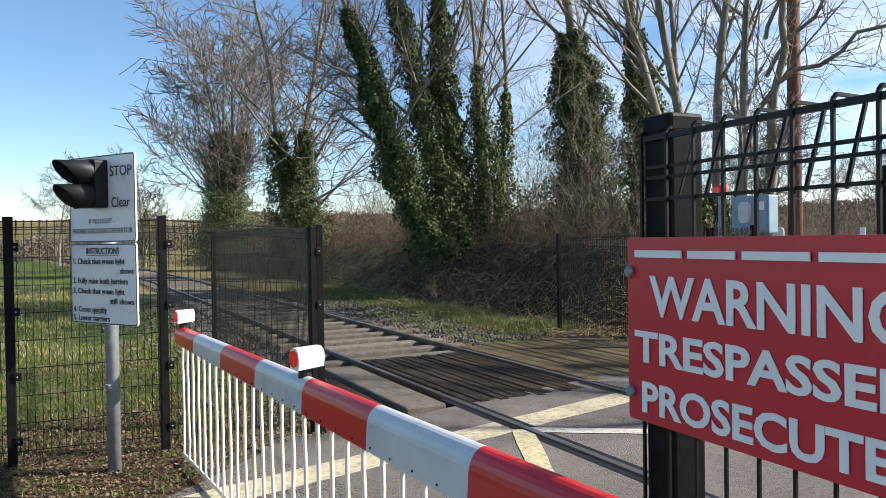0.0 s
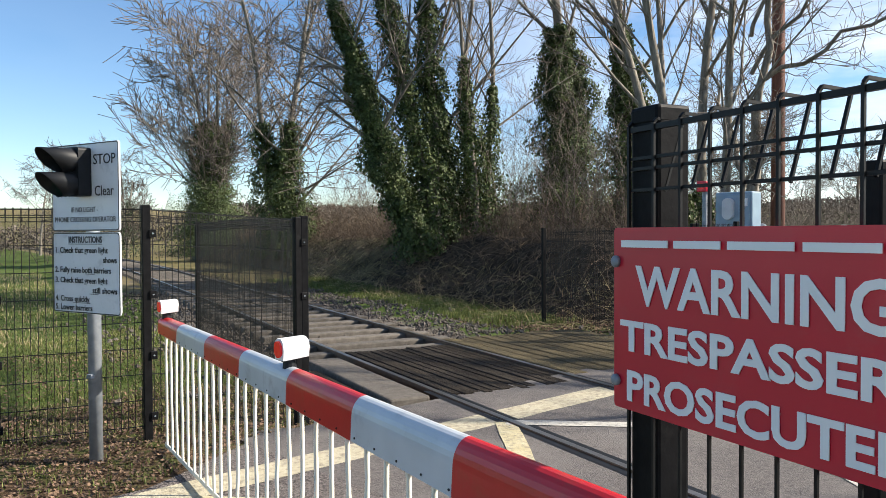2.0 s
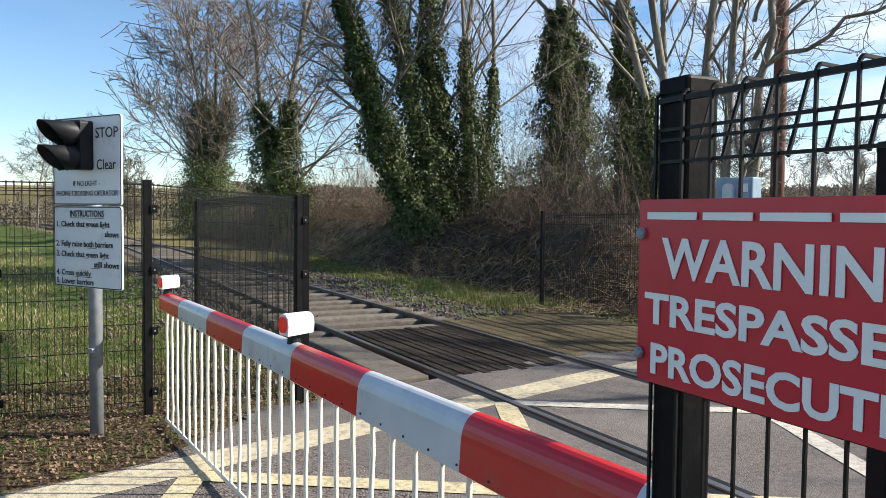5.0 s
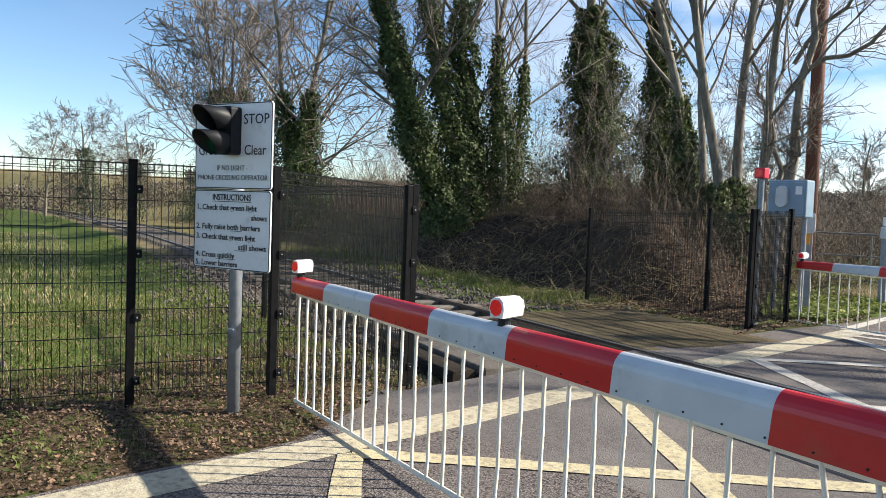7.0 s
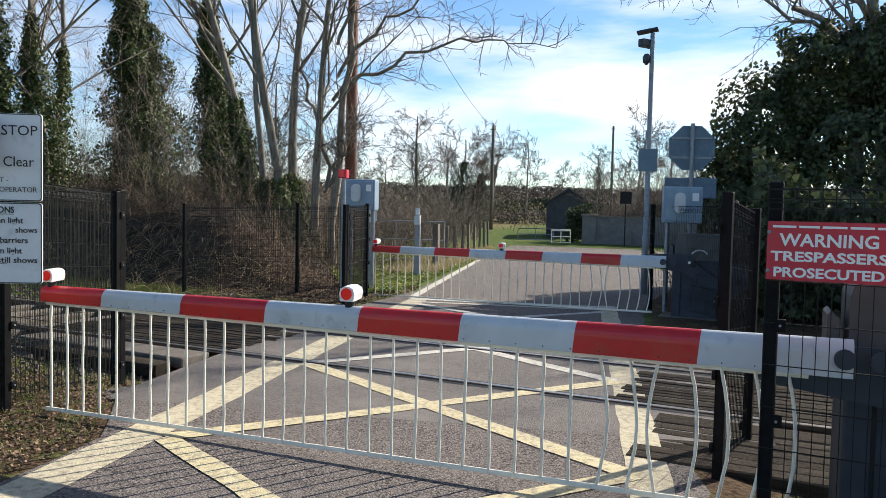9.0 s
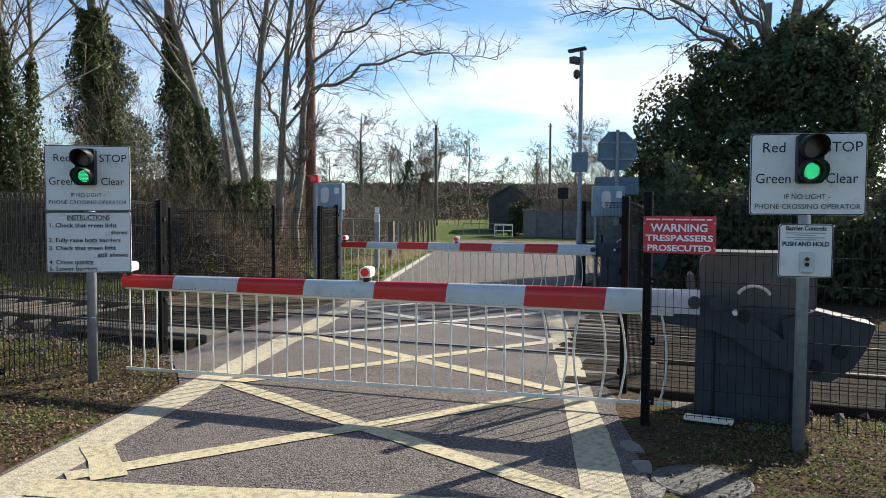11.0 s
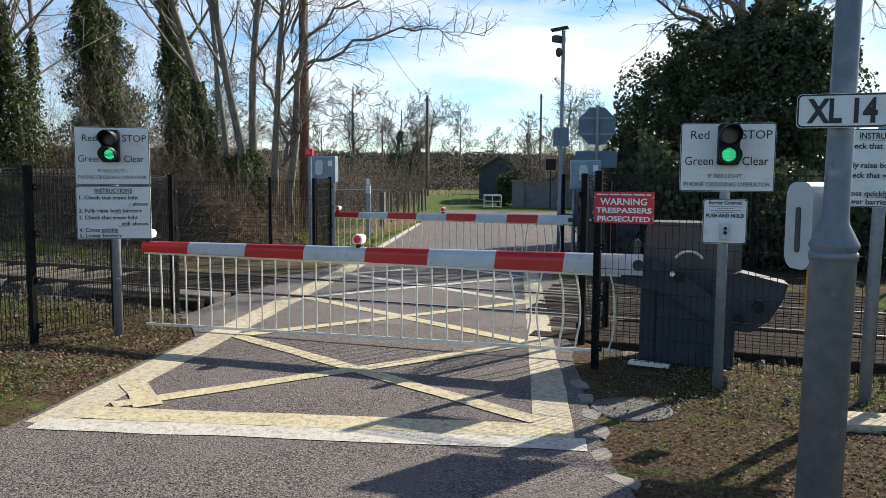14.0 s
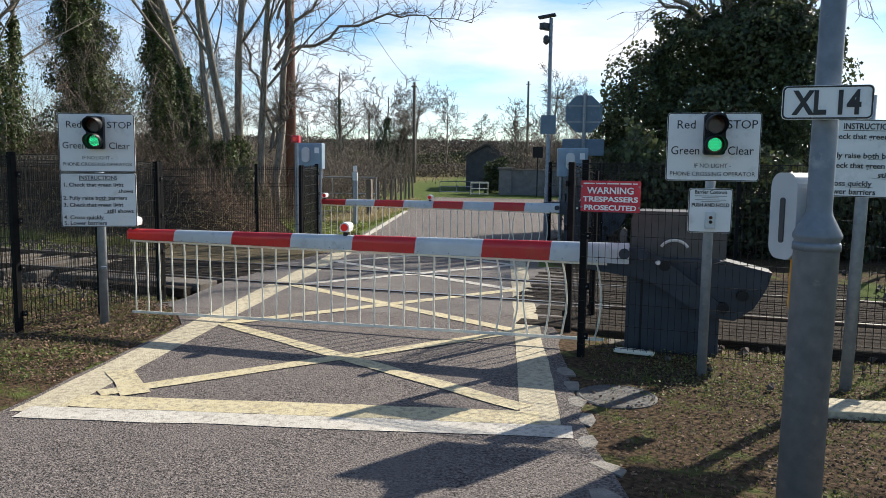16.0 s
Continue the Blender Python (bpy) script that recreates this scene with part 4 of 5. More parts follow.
M_TIMBERBROWN = mat("mossy_brown_timber", (0.07, 0.055, 0.032), (0.14, 0.11, 0.06), 6, 0.95, bump=0.6, bscale=30, rand=0.25, spec=0.2, stretch=(1, 12, 12))
timber_deck(-5.4, -2.4, -0.76, 0.76, 14, 0.0, M_TIMBER, "timber_deck", "dark ridged timber deck between the rails")
timber_deck(-5.9, -2.75, 0.95, 3.4, 12, 0.0, M_TIMBERBROWN, "timber_deck", "mossy brown timber deck outside the far rail")
timber_deck(1.9, 6.4, -0.76, 0.76, 14, 0.0, M_TIMBER, "timber_deck", "dark ridged timber deck between the rails")
timber_deck(2.4, 6.6, -2.3, -1.0, 8, 0.0, M_TIMBER, "timber_deck", "dark ridged timber deck outside the near rail")
timber_deck(1.7, 6.2, 1.0, 2.5, 10, 0.0, M_TIMBER, "timber_deck", "dark ridged timber deck outside the far rail")
timber_deck(-4.4, -2.5, -1.75, -1.45, 2, -0.02, M_TIMBER, "timber_deck", "dark ridged timber deck outside the near rail")


def build_sleepers():
    bm = bmesh.new()
    box(bm, (0, 0, 0), (0.24, 2.55, 0.16), None, 0.02)
    me = bpy.data.meshes.new("sleeper")
    bm.to_mesh(me)
    bm.free()
    me.materials.append(M_SLEEPER)
    s = -5.75
    for i in range(90):
        for d in ((-1, s - i * 0.68), (1, 6.9 + i * 0.68)):
            if d[0] == 1 and i > 20:
                continue
            x, y = rail_xy(d[1], 0)
            ob = new("sleeper", me)
            ob.parent = track
            ob.matrix_basis = pose(x, y, -0.1, 0, 0, math.degrees(RAIL_A))


build_sleepers()


def stones(name, label, count, area, size, seed, material, lift=0.0):
    rnd = random.Random(seed)
    verts, faces = [], []
    for _ in range(count):
        x, y = area(rnd)
        if abs(road_uv(x, y)[0]) < 2.85:
            continue
        r = size * rnd.uniform(0.5, 1.3)
        c = Vector((x, y, land(x, y) + r * 0.25 + lift))
        q = Euler((rnd.uniform(0, 6), rnd.uniform(0, 6), rnd.uniform(0, 6))).to_matrix()
        i = len(verts)
        for o in ((1, 0, 0), (-1, 0, 0), (0, 0.8, 0), (0, -0.8, 0), (0, 0, 0.65), (0, 0, -0.65)):
            v = c + q @ (Vector(o) * r * rnd.uniform(0.75, 1.15))
            verts.append(tuple(v))
        faces += [(i, i + 2, i + 4), (i + 2, i + 1, i + 4), (i + 1, i + 3, i + 4), (i + 3, i, i + 4), (i + 2, i, i + 5), (i + 1, i + 2, i + 5), (i + 3, i + 1, i + 5), (i, i + 3, i + 5)]
    return tagged(mesh_of(name, verts, faces, material), label, "stones", kind="stuff")


stones("ballast_stones", "grey-brown ballast stones along the line", 9000, lambda r: rail_xy(r.uniform(-20, -2.8), r.gauss(0, 1.25)), 0.045, 71, M_BALLAST, 0.03)
stones("far_ballast_stones", "pale ballast stones beside the far rail", 1500, lambda r: rail_xy(r.uniform(-22, -6.6), r.uniform(1.1, 3.0)), 0.04, 72, M_BALLAST, 0.02)
stones("right_ballast_stones", "ballast stones along the line behind the fence", 4000, lambda r: rail_xy(r.uniform(3.0, 14), r.gauss(0, 1.4)), 0.045, 73, M_BALLAST, 0.02)
stones("verge_grit", "loose grit and chippings on the verge", 1100, lambda r: road_xy(r.uniform(2.86, 5.5), r.uniform(-3.5, 1.5)), 0.012, 74, M_BALLAST)
# concrete kerb slab beside the near rail, and round covers
bm = bmesh.new()
box(bm, (0, 0, 0), (2.6, 0.42, 0.12), None, 0.02)
o = link_mesh("concrete_edging", bm, M_SLEEPER)
o.matrix_world = pose(*rail_xy(-3.75, -1.2), -0.035, 0, 0, math.degrees(RAIL_A))
tagged(o, "grey concrete edging slab beside the rail", "edging slab")
for (x, y), r in (((0.0, 1.25), 0.3), ((4.75, 1.75), 0.26), ((5.43, -1.08), 0.3)):
    bm = bmesh.new()
    lathe(bm, [(r, -0.03), (r, 0.012), (r - 0.02, 0.02), (r - 0.04, 0.014), (0.01, 0.014)], 28)
    o = link_mesh("drain_cover", bm, M_IRONLID)
    o.matrix_world = pose(x, y, land(x, y) - 0.004)
    tagged(o, "round worn iron drain cover flush with the verge", "drain cover", "drain covers")
bm = bmesh.new()
box(bm, (0, 0, 0), (0.95, 0.32, 0.06), None, 0.008)
o = link_mesh("concrete_slab", bm, M_CONC)
o.matrix_world = pose(7.25, -0.98, land(7.25, -0.98) + 0.02, 0, 0, 6)
tagged(o, "pale concrete slab lying flat on the verge", "slab")
bm = bmesh.new()
box(bm, (0, 0, 0), (0.36, 0.09, 0.035), None, 0.006)
o = link_mesh("timber_plank", bm, M_PICKET)
o.matrix_world = pose(5.5, 0.3, land(5.5, 0.3) + 0.035, 0, 0, -10)
tagged(o, "short pale plank lying at the machine's foot", "plank")
# broken stone edging along the lane's right side
for i in range(12):
    r = random.Random(80 + i)
    u, v = 1.98 + r.uniform(-0.06, 0.08), -3.2 + i * 0.42
    x, y = road_xy(u, v)
    bm = bmesh.new()
    pts = [(r.uniform(0.05, 0.11) * math.cos(k * 1.047 + r.uniform(-0.2, 0.2)), r.uniform(0.08, 0.17) * math.sin(k * 1.047)) for k in range(6)]
    prism(bm, pts, 0, 0.02, pose(x, y, land(x, y) + 0.012, -90, 0, r.uniform(0, 60)))
    o = link_mesh("broken_slab", bm, M_CASTPAD)
    tagged(o, "broken pale concrete fragment along the lane edge", "concrete fragment", "concrete fragments")

# ---- trees and growth ----
def tubes_mesh(name, lines, material, parent=None, label=""):
    """Branches: each line is a list of (point, radius) with a number of sides."""
    verts, faces = [], []
    for pts, sides in lines:
        base = len(verts)
        n = len(pts)
        for i in range(n):
            p, r = pts[i]
            q = (pts[min(i + 1, n - 1)][0] - pts[max(i - 1, 0)][0]).normalized()
            u = q.orthogonal().normalized()
            v = q.cross(u)
            for k in range(sides):
                a = 2 * math.pi * k / sides
                o = u * (r * math.cos(a)) + v * (r * math.sin(a))
                verts.append((p.x + o.x, p.y + o.y, p.z + o.z))
        for i in range(n - 1):
            for k in range(sides):
                faces.append((base + i * sides + k, base + i * sides + (k + 1) % sides, base + (i + 1) * sides + (k + 1) % sides, base + (i + 1) * sides + k))
    return mesh_of(name, verts, faces, material, parent, label, True)


def leaf_mesh(name, spots, material, parent=None, label=""):
    """Small folded leaves: spots are (point, normal, size)."""
    verts, faces = [], []
    rnd = random.Random(len(spots))
    for p, nrm, s in spots:
        u = nrm.orthogonal().normalized()
        v = nrm.cross(u).normalized()
        a = rnd.uniform(0, 6.283)
        u, v = u * math.cos(a) + v * math.sin(a), v * math.cos(a) - u * math.sin(a)
        i = len(verts)
        verts += [tuple(p - u * s * 0.5), tuple(p + v * s * 0.42 + nrm * s * 0.1), tuple(p + u * s * 0.55), tuple(p - v * s * 0.42 + nrm * s * 0.1)]
        faces.append((i, i + 1, i + 2, i + 3))
    return mesh_of(name, verts, faces, material, parent, label)


def tree(x, y, height, label, seed, lean=(0.0, 0.0), stems=1, r0=0.22, ivy=0.0, ivy_n=0, ivy_r=0.5, first=0.35, spread=0.9, twig=3, dense=1.0, leafmat=None, z=None, species=M_TWIG, group="bare trees on the bank", up=0.25, down=0.0, azi=None, tmin=0.0055):
    """A bare tree: stems, limbs, branches and twigs; ivy up to a share of its height."""
    rnd = random.Random(seed)
    z0 = land(x, y) - 0.15 if z is None else z
    t = thing("tree", pose(x, y, z0), label, "tree", group)
    big, small, spots = [], [], []

    def grow(p, d, length, r, level, sides):
        n = 8 if level == 0 else (5 if level == 1 else 4 if level == 2 else 3)
        pts = [(p.copy(), r)]
        step = length / n
        for i in range(n):
            wob = 0.1 if level == 0 else 0.15
            d = (d + Vector((rnd.gauss(0, wob), rnd.gauss(0, wob), rnd.gauss(0, wob * 0.6))) * 0.55 + Vector((0, 0, up * 0.18 - down * 0.12 * level))).normalized()
            p = p + d * step
            f = (i + 1) / n
            pts.append((p.copy(), max(r * (1 - f * (0.72 if level == 0 else 0.85)), tmin)))
        (big if level < 2 else small).append((pts, sides))
        if level >= twig:
            return pts
        kids = int(round(({0: 15, 1: 9, 2: 8}.get(level, 3)) * dense))
        for k in range(kids):
            f = (first if level == 0 else 0.15) + (0.98 - (first if level == 0 else 0.15)) * (k + rnd.random()) / kids
            i = min(int(f * n), n - 1)
            q, rr = pts[i]
            q2, r2 = pts[i + 1]
            g = f * n - i
            pos = q.lerp(q2, g)
            ax = (q2 - q).normalized()
            a = rnd.uniform(0, 6.283) if azi is None or level > 0 else azi + rnd.gauss(0, 0.5)
            side = ax.orthogonal().normalized()
            side = (Matrix.Rotation(a, 3, ax) @ side)
            ang = rnd.uniform(0.5, 1.0) * spread
            nd = (ax * math.cos(ang) + side * math.sin(ang)).normalized()
            ln = length * rnd.uniform(0.32, 0.6) * (1.0 - 0.45 * f if level == 0 else 0.9)
            grow(pos, nd, ln, max((rr * (1 - g) + r2 * g) * 0.5, tmin * 1.3), level + 1, 5 if level == 0 else 4 if level == 1 else 3)
        return pts

    for s in range(stems):
        off = Vector((rnd.uniform(-1, 1), rnd.uniform(-0.6, 0.6), 0)) * (0.28 * (stems > 1) * stems ** 0.5)
        d = Vector((lean[0] + rnd.gauss(0, 0.08) * (stems > 1) + off.x * 0.15, lean[1] + rnd.gauss(0, 0.06) * (stems > 1), 1)).normalized()
        h = height * rnd.uniform(0.85, 1.05)
        pts = grow(off, d, h, r0 * rnd.uniform(0.8, 1.1) / max(1, stems) ** 0.3, 0, 9)
        if ivy:
            for k in range(int(1.7 * ivy_n) // stems):
                f = min(rnd.random() ** 0.9 * ivy, 0.98)
                i = min(int(f * 8), 7)
                c = pts[i][0].lerp(pts[i + 1][0], f * 8 - i)
                a = rnd.uniform(0, 6.283)
                lump = 0.35 + 1.5 * abs(noise.noise((c.z * 0.9 + seed, math.cos(a) * 1.3 + s * 3.1, math.sin(a) * 1.3))) + 0.25 * (rnd.random() < 0.12)
                rad = (ivy_r * (1.25 - 0.98 * f / ivy) * lump) * (0.55 + 0.45 * rnd.random() ** 0.4)
                o = Vector((math.cos(a), math.sin(a), 0))
                nrm = (o + Vector((rnd.gauss(0, 0.5), rnd.gauss(0, 0.5), rnd.gauss(0.2, 0.5)))).normalized()
                spots.append((c + o * rad + Vector((0, 0, rnd.uniform(-0.1, 0.1))), nrm, rnd.uniform(0.06, 0.12)))
    tubes_mesh("trunk", big, M_BARK, t, "grey bark trunk and limbs")
    tagged(tubes_mesh("twig_growth", small, species, t, "fine bare twigs"), kind="stuff")
    if spots:
        tagged(leaf_mesh("ivy", spots, leafmat or M_IVY, t, "dark green ivy climbing the trunk"), kind="stuff")
    return t


tree(-42.0, 11.7, 14.5, "bare tree thick with ivy beside the line", 11, stems=4, r0=0.28, ivy=0.6, ivy_n=26000, ivy_r=2.3, spread=1.1, dense=0.85, first=0.2, up=0.25, species=M_TWIGRED, tmin=0.02)
tree(-28.1, 11.5, 15.5, "spreading bare tree with ivy round its trunk", 12, stems=3, r0=0.3, ivy=0.46, ivy_n=16000, ivy_r=1.5, spread=1.3, dense=0.82, first=0.1, up=0.2, species=M_TWIGRED, tmin=0.016)
tree(-14.7, 11.0, 9.5, "ivy-covered tree leaning over the line", 13, lean=(0.02, -0.42), r0=0.26, ivy=0.95, ivy_n=15000, ivy_r=0.8, first=0.4, up=-0.25)
tree(-14.2, 11.5, 12.5, "upright ivy-covered bare tree on the bank", 14, stems=2, r0=0.24, ivy=0.8, ivy_n=15000, ivy_r=0.85, first=0.3, dense=0.8)
tree(-14.6, 12.9, 12.0, "bare tree with patchy ivy on the bank", 15, stems=4, r0=0.16, ivy=0.45, ivy_n=8000, ivy_r=0.7, first=0.2, species=M_TWIGRED, dense=0.7)
tree(-14.0, 16.0, 12.0, "forked bare tree with a cone of ivy", 16, r0=0.3, ivy=0.64, ivy_n=26000, ivy_r=1.55, first=0.55, spread=0.7, dense=0.8)
tree(-10.4, 15.4, 12.5, "tall bare tree with ivy on its lower trunk", 17, stems=2, r0=0.2, ivy=0.5, ivy_n=13000, ivy_r=0.85, first=0.35, spread=0.8, lean=(-0.03, 0), dense=0.7)
tree(-8.3, 14.7, 11.5, "bent bare tree with ivy-wrapped stem", 18, r0=0.16, ivy=0.36, ivy_n=5000, ivy_r=0.55, first=0.35, spread=0.8, lean=(-0.16, 0), dense=0.75)
tree(-6.9, 14.1, 13.0, "group of pale smooth bare trunks", 19, stems=3, r0=0.18, ivy=0.18, ivy_n=4500, ivy_r=0.75, first=0.35, spread=0.75, dense=0.65)
tree(-6.3, 14.3, 11.5, "pale bare tree with long side branches", 20, r0=0.13, first=0.25, spread=0.9, lean=(0.06, 0.02), ivy=0.1, ivy_n=900, ivy_r=0.4, dense=0.7)


def reaching_tree(x, y, label, seed, limbs, group):
    """A tree whose long limbs reach out sideways: each limb is start height, end offset, end height and thickness."""
    rnd = random.Random(seed)
    t = thing("tree", pose(x, y, land(x, y) - 0.1), label, "tree", group)
    big, small = [], []
    for h0, (ex, ey), h1, r in limbs:
        a, b = Vector((0, 0, h0)), Vector((ex, ey, h1))
        pts, n = [], 14
        for i in range(n + 1):
            f = i / n
            p = a.lerp(b, f) + Vector((0, 0, 1.1 * math.sin(math.pi * f) * (b - a).length * 0.1)) + Vector((rnd.gauss(0, 0.09), rnd.gauss(0, 0.09), rnd.gauss(0, 0.1)))
            pts.append((p, max(r * (1 - 0.88 * f), 0.012)))
        big.append((pts, 6))
        ax = (b - a).normalized()
        for k in range(34):
            f = 0.12 + 0.88 * k / 33
            i = min(int(f * n), n - 1)
            p = pts[i][0].lerp(pts[i + 1][0], f * n - i)
            d = (ax * rnd.uniform(0.2, 0.9) + Vector((rnd.gauss(0, 0.5), rnd.gauss(0, 0.5), rnd.gauss(0.12, 0.55)))).normalized()
            ln = rnd.uniform(0.6, 1.7) * (1.15 - 0.5 * f)
            q, sub = p.copy(), [(p.copy(), max(r * 0.3 * (1 - f * 0.6), 0.012))]
            for m in range(5):
                d = (d + Vector((rnd.gauss(0, 0.22), rnd.gauss(0, 0.22), rnd.gauss(0.02, 0.22)))).normalized()
                q = q + d * ln / 5
                sub.append((q.copy(), max(0.014 * (1 - m / 5), 0.006)))
                for _w in range(2):
                    e = (d + Vector((rnd.gauss(0, 0.8), rnd.gauss(0, 0.8), rnd.gauss(0.1, 0.7)))).normalized()
                    w = q + e * rnd.uniform(0.15, 0.5)
                    small.append(([(q.copy(), 0.007), (q.lerp(w, 0.5) + Vector((0, 0, rnd.gauss(0, 0.03))), 0.006), (w, 0.005)], 3))
            small.append((sub, 4))
    tubes_mesh("branchwork", big, M_BARK, t, "grey bark limbs")
    tagged(tubes_mesh("twig_growth", small, M_TWIG, t, "fine bare twigs"), kind="stuff")
    return t


reaching_tree(-5.75, 14.4, "bare tree with a long limb over the lane", 21, [(0, (1.1, 0.2), 10.5, 0.13), (4.6, (5.3, 2.7), 6.3, 0.062), (5.4, (4.4, 1.8), 8.2, 0.055), (6.0, (2.8, 0.6), 9.6, 0.05), (2.4, (-1.7, 0.5), 7.0, 0.07), (2.2, (0.75, 0.1), 4.1, 0.06)], "bare trees on the bank")
reaching_tree(7.4, 15.0, "bare limbs spreading above the dark ivy tree", 22, [(0, (0.5, 0), 10.5, 0.22), (4.5, (-4.6, -0.8), 7.9, 0.09), (5.4, (-4.4, 0.2), 9.4, 0.08), (5.0, (-5.2, -0.3), 6.9, 0.06), (5.8, (-2.6, 0.3), 10.2, 0.08), (5.5, (3.6, -0.2), 8.4, 0.07), (5.0, (4.4, 0), 6.7, 0.07)], "ivy trees by the lane")

# thin saplings and scrub between the trees
def scrub(name, label, count, area, height, seed, material, bend=0.35, rad=0.012, group="", n=5, twigs=0, lie=0.0):
    rnd = random.Random(seed)
    lines = []
    for _ in range(count):
        x, y = area(rnd)
        z = land(x, y) - 0.05
        h = height * rnd.uniform(0.4, 1.15)
        d = Vector((rnd.gauss(0, bend), rnd.gauss(0, bend), 1)).normalized()
        p = Vector((x, y, z))
        pts = [(p.copy(), rad)]
        droop = rnd.uniform(0.0, 2.0) * lie
        for i in range(n):
            d = (d + Vector((rnd.gauss(0, 0.16), rnd.gauss(0, 0.16), -droop * 0.28))).normalized()
            p = p + d * (h / n)
            p.z = max(p.z, land(p.x, p.y) + 0.02) if lie else p.z
            pts.append((p.copy(), rad * (1 - 0.8 * (i + 1) / n)))
            if i >= 1:
                for _t in range(twigs):
                    e = (d + Vector((rnd.gauss(0, 0.7), rnd.gauss(0, 0.7), rnd.gauss(0.1, 0.5)))).normalized()
                    q = p + e * h * rnd.uniform(0.1, 0.25)
                    lines.append(([(p.copy(), rad * 0.45), (p.lerp(q, 0.5) + Vector((0, 0, 0.02)), rad * 0.35), (q, rad * 0.15)], 3))
        lines.append((pts, 3))
    return tagged(tubes_mesh(name, lines, material), label, "undergrowth", group, "stuff")


def along(s0, s1, n0, n1):
    return lambda r: rail_xy(r.uniform(s0, s1), r.uniform(n0, n1))


scrub("saplings", "thin bare saplings between the trees", 420, along(-34, -9.5, 8.0, 13.5), 5.0, 31, M_TWIGRED, 0.16, 0.01, n=7, twigs=4)
scrub("brambles", "tangled dark bramble stems over the bank", 9000, along(-46, -6.0, 4.7, 11.0), 1.1, 32, M_BRAMBLE, 0.8, 0.008, n=5, lie=1.0)
scrub("tall_brambles", "dry arching bramble canes at the trees' feet", 4200, along(-46, -7.0, 6.8, 12.5), 2.0, 33, M_BRAMBLE, 0.5, 0.009, n=5, twigs=1, lie=0.5)
scrub("dead_stalks", "flattened dry stalks at the foot of the bank", 1800, along(-24, -6.2, 3.6, 5.8), 0.7, 34, M_DRYGRASS, 1.2, 0.006, n=4, lie=1.4)


def leaves_over(name, label, count, area, size, seed, material, lift=0.02, tilt=0.5, high=0.0):
    rnd = random.Random(seed)
    spots = []
    for _ in range(count):
        x, y = area(rnd)
        u, v = road_uv(x, y)
        if lane_left(v) - 0.02 < u < lane_right(v) + 0.05 or abs(rail_sn(x, y)[1]) < 1.2:
            continue
        spots.append((Vector((x, y, land(x, y) + lift + rnd.random() * high)), Vector((rnd.gauss(0, tilt), rnd.gauss(0, tilt), 1)).normalized(), size * rnd.uniform(0.5, 1.3)))
    return tagged(leaf_mesh(name, spots, material), label, "leaves", kind="stuff")


def blades(name, label, count, area, height, seed, material, width=0.006, keep=None):
    """Grass: each blade one bent strip."""
    rnd = random.Random(seed)
    verts, faces = [], []
    while count > 0:
        x, y = area(rnd)
        count -= 1
        if keep and not keep(x, y, rnd):
            continue
        z = land(x, y) - 0.01
        h = height * rnd.uniform(0.35, 1.2) * (0.6 + 0.9 * abs(noise.noise((x * 0.9, y * 0.9, 7.0))))
        a = rnd.uniform(0, 6.283)
        lx, ly = math.cos(a) * h * rnd.uniform(0.1, 0.8), math.sin(a) * h * rnd.uniform(0.1, 0.8)
        wx, wy = -math.sin(a) * width, math.cos(a) * width
        i = len(verts)
        verts += [(x - wx, y - wy, z), (x + wx, y + wy, z), (x + lx * 0.4 + wx * 0.7, y + ly * 0.4 + wy * 0.7, z + h * 0.6), (x + lx * 0.4 - wx * 0.7, y + ly * 0.4 - wy * 0.7, z + h * 0.6), (x + lx, y + ly, z + h)]
        faces += [(i, i + 1, i + 2, i + 3), (i + 3, i + 2, i + 4)]
    return tagged(mesh_of(name, verts, faces, material), label, "grass", kind="stuff")


def rect(x0, x1, y0, y1):
    return lambda r: (r.uniform(x0, x1), r.uniform(y0, y1))


def off_lane(gap):
    def ok(x, y, r):
        u, v = road_uv(x, y)
        return (u < lane_left(v) - gap or u > lane_right(v) + gap) and abs(rail_sn(x, y)[1]) > 1.7
    return ok


def lane_field(r):
    """A place on the open grass between the lane and the trees, which widens beyond them."""
    v = 12.6 + 15.0 * r.random()
    return road_xy(-2.35 - (1.0 + 0.4 * (v - 12.5)) * r.random(), v)


# near verge: leaf litter by the sign and fence, grass beyond it
leaves_over("leaf_litter", "brown dead leaves by the fence", 13000, lambda r: road_xy(r.uniform(-4.8, -2.0), r.uniform(0.6, 5.0)), 0.026, 41, M_LITTER)
blades("verge_grass", "short patchy verge grass among dead leaves", 16000, lambda r: road_xy(r.uniform(-5.5, -2.05), r.uniform(-4.5, 5.0)), 0.06, 42, M_GRASS, 0.004, off_lane(0.05))
blades("meadow_grass", "green grass strip inside the fence", 40000, rect(-10.0, -0.75, -2.5, 2.4), 0.07, 43, M_GRASS, 0.005, off_lane(0.3))
blades("dry_meadow_grass", "tall pale dry grass along the line", 9000, lambda r: rail_xy(r.uniform(-40, -9), r.uniform(-11, -4.0)), 0.15, 44, M_DRYGRASS, 0.009)
blades("far_meadow_grass", "green grass along the line", 16000, lambda r: rail_xy(r.uniform(-30, -7), r.uniform(-6.5, -2.2)), 0.07, 45, M_GRASS, 0.012)
blades("bank_grass", "green grass at the foot of the bank", 12000, along(-24, -7.4, 2.9, 4.7), 0.16, 46, M_GRASS, 0.008)
blades("corner_grass", "grass beside the barrier machine and column", 16000, rect(5.0, 9.5, -4.5, 2.0), 0.05, 47, M_GRASS, 0.005, off_lane(0.15))
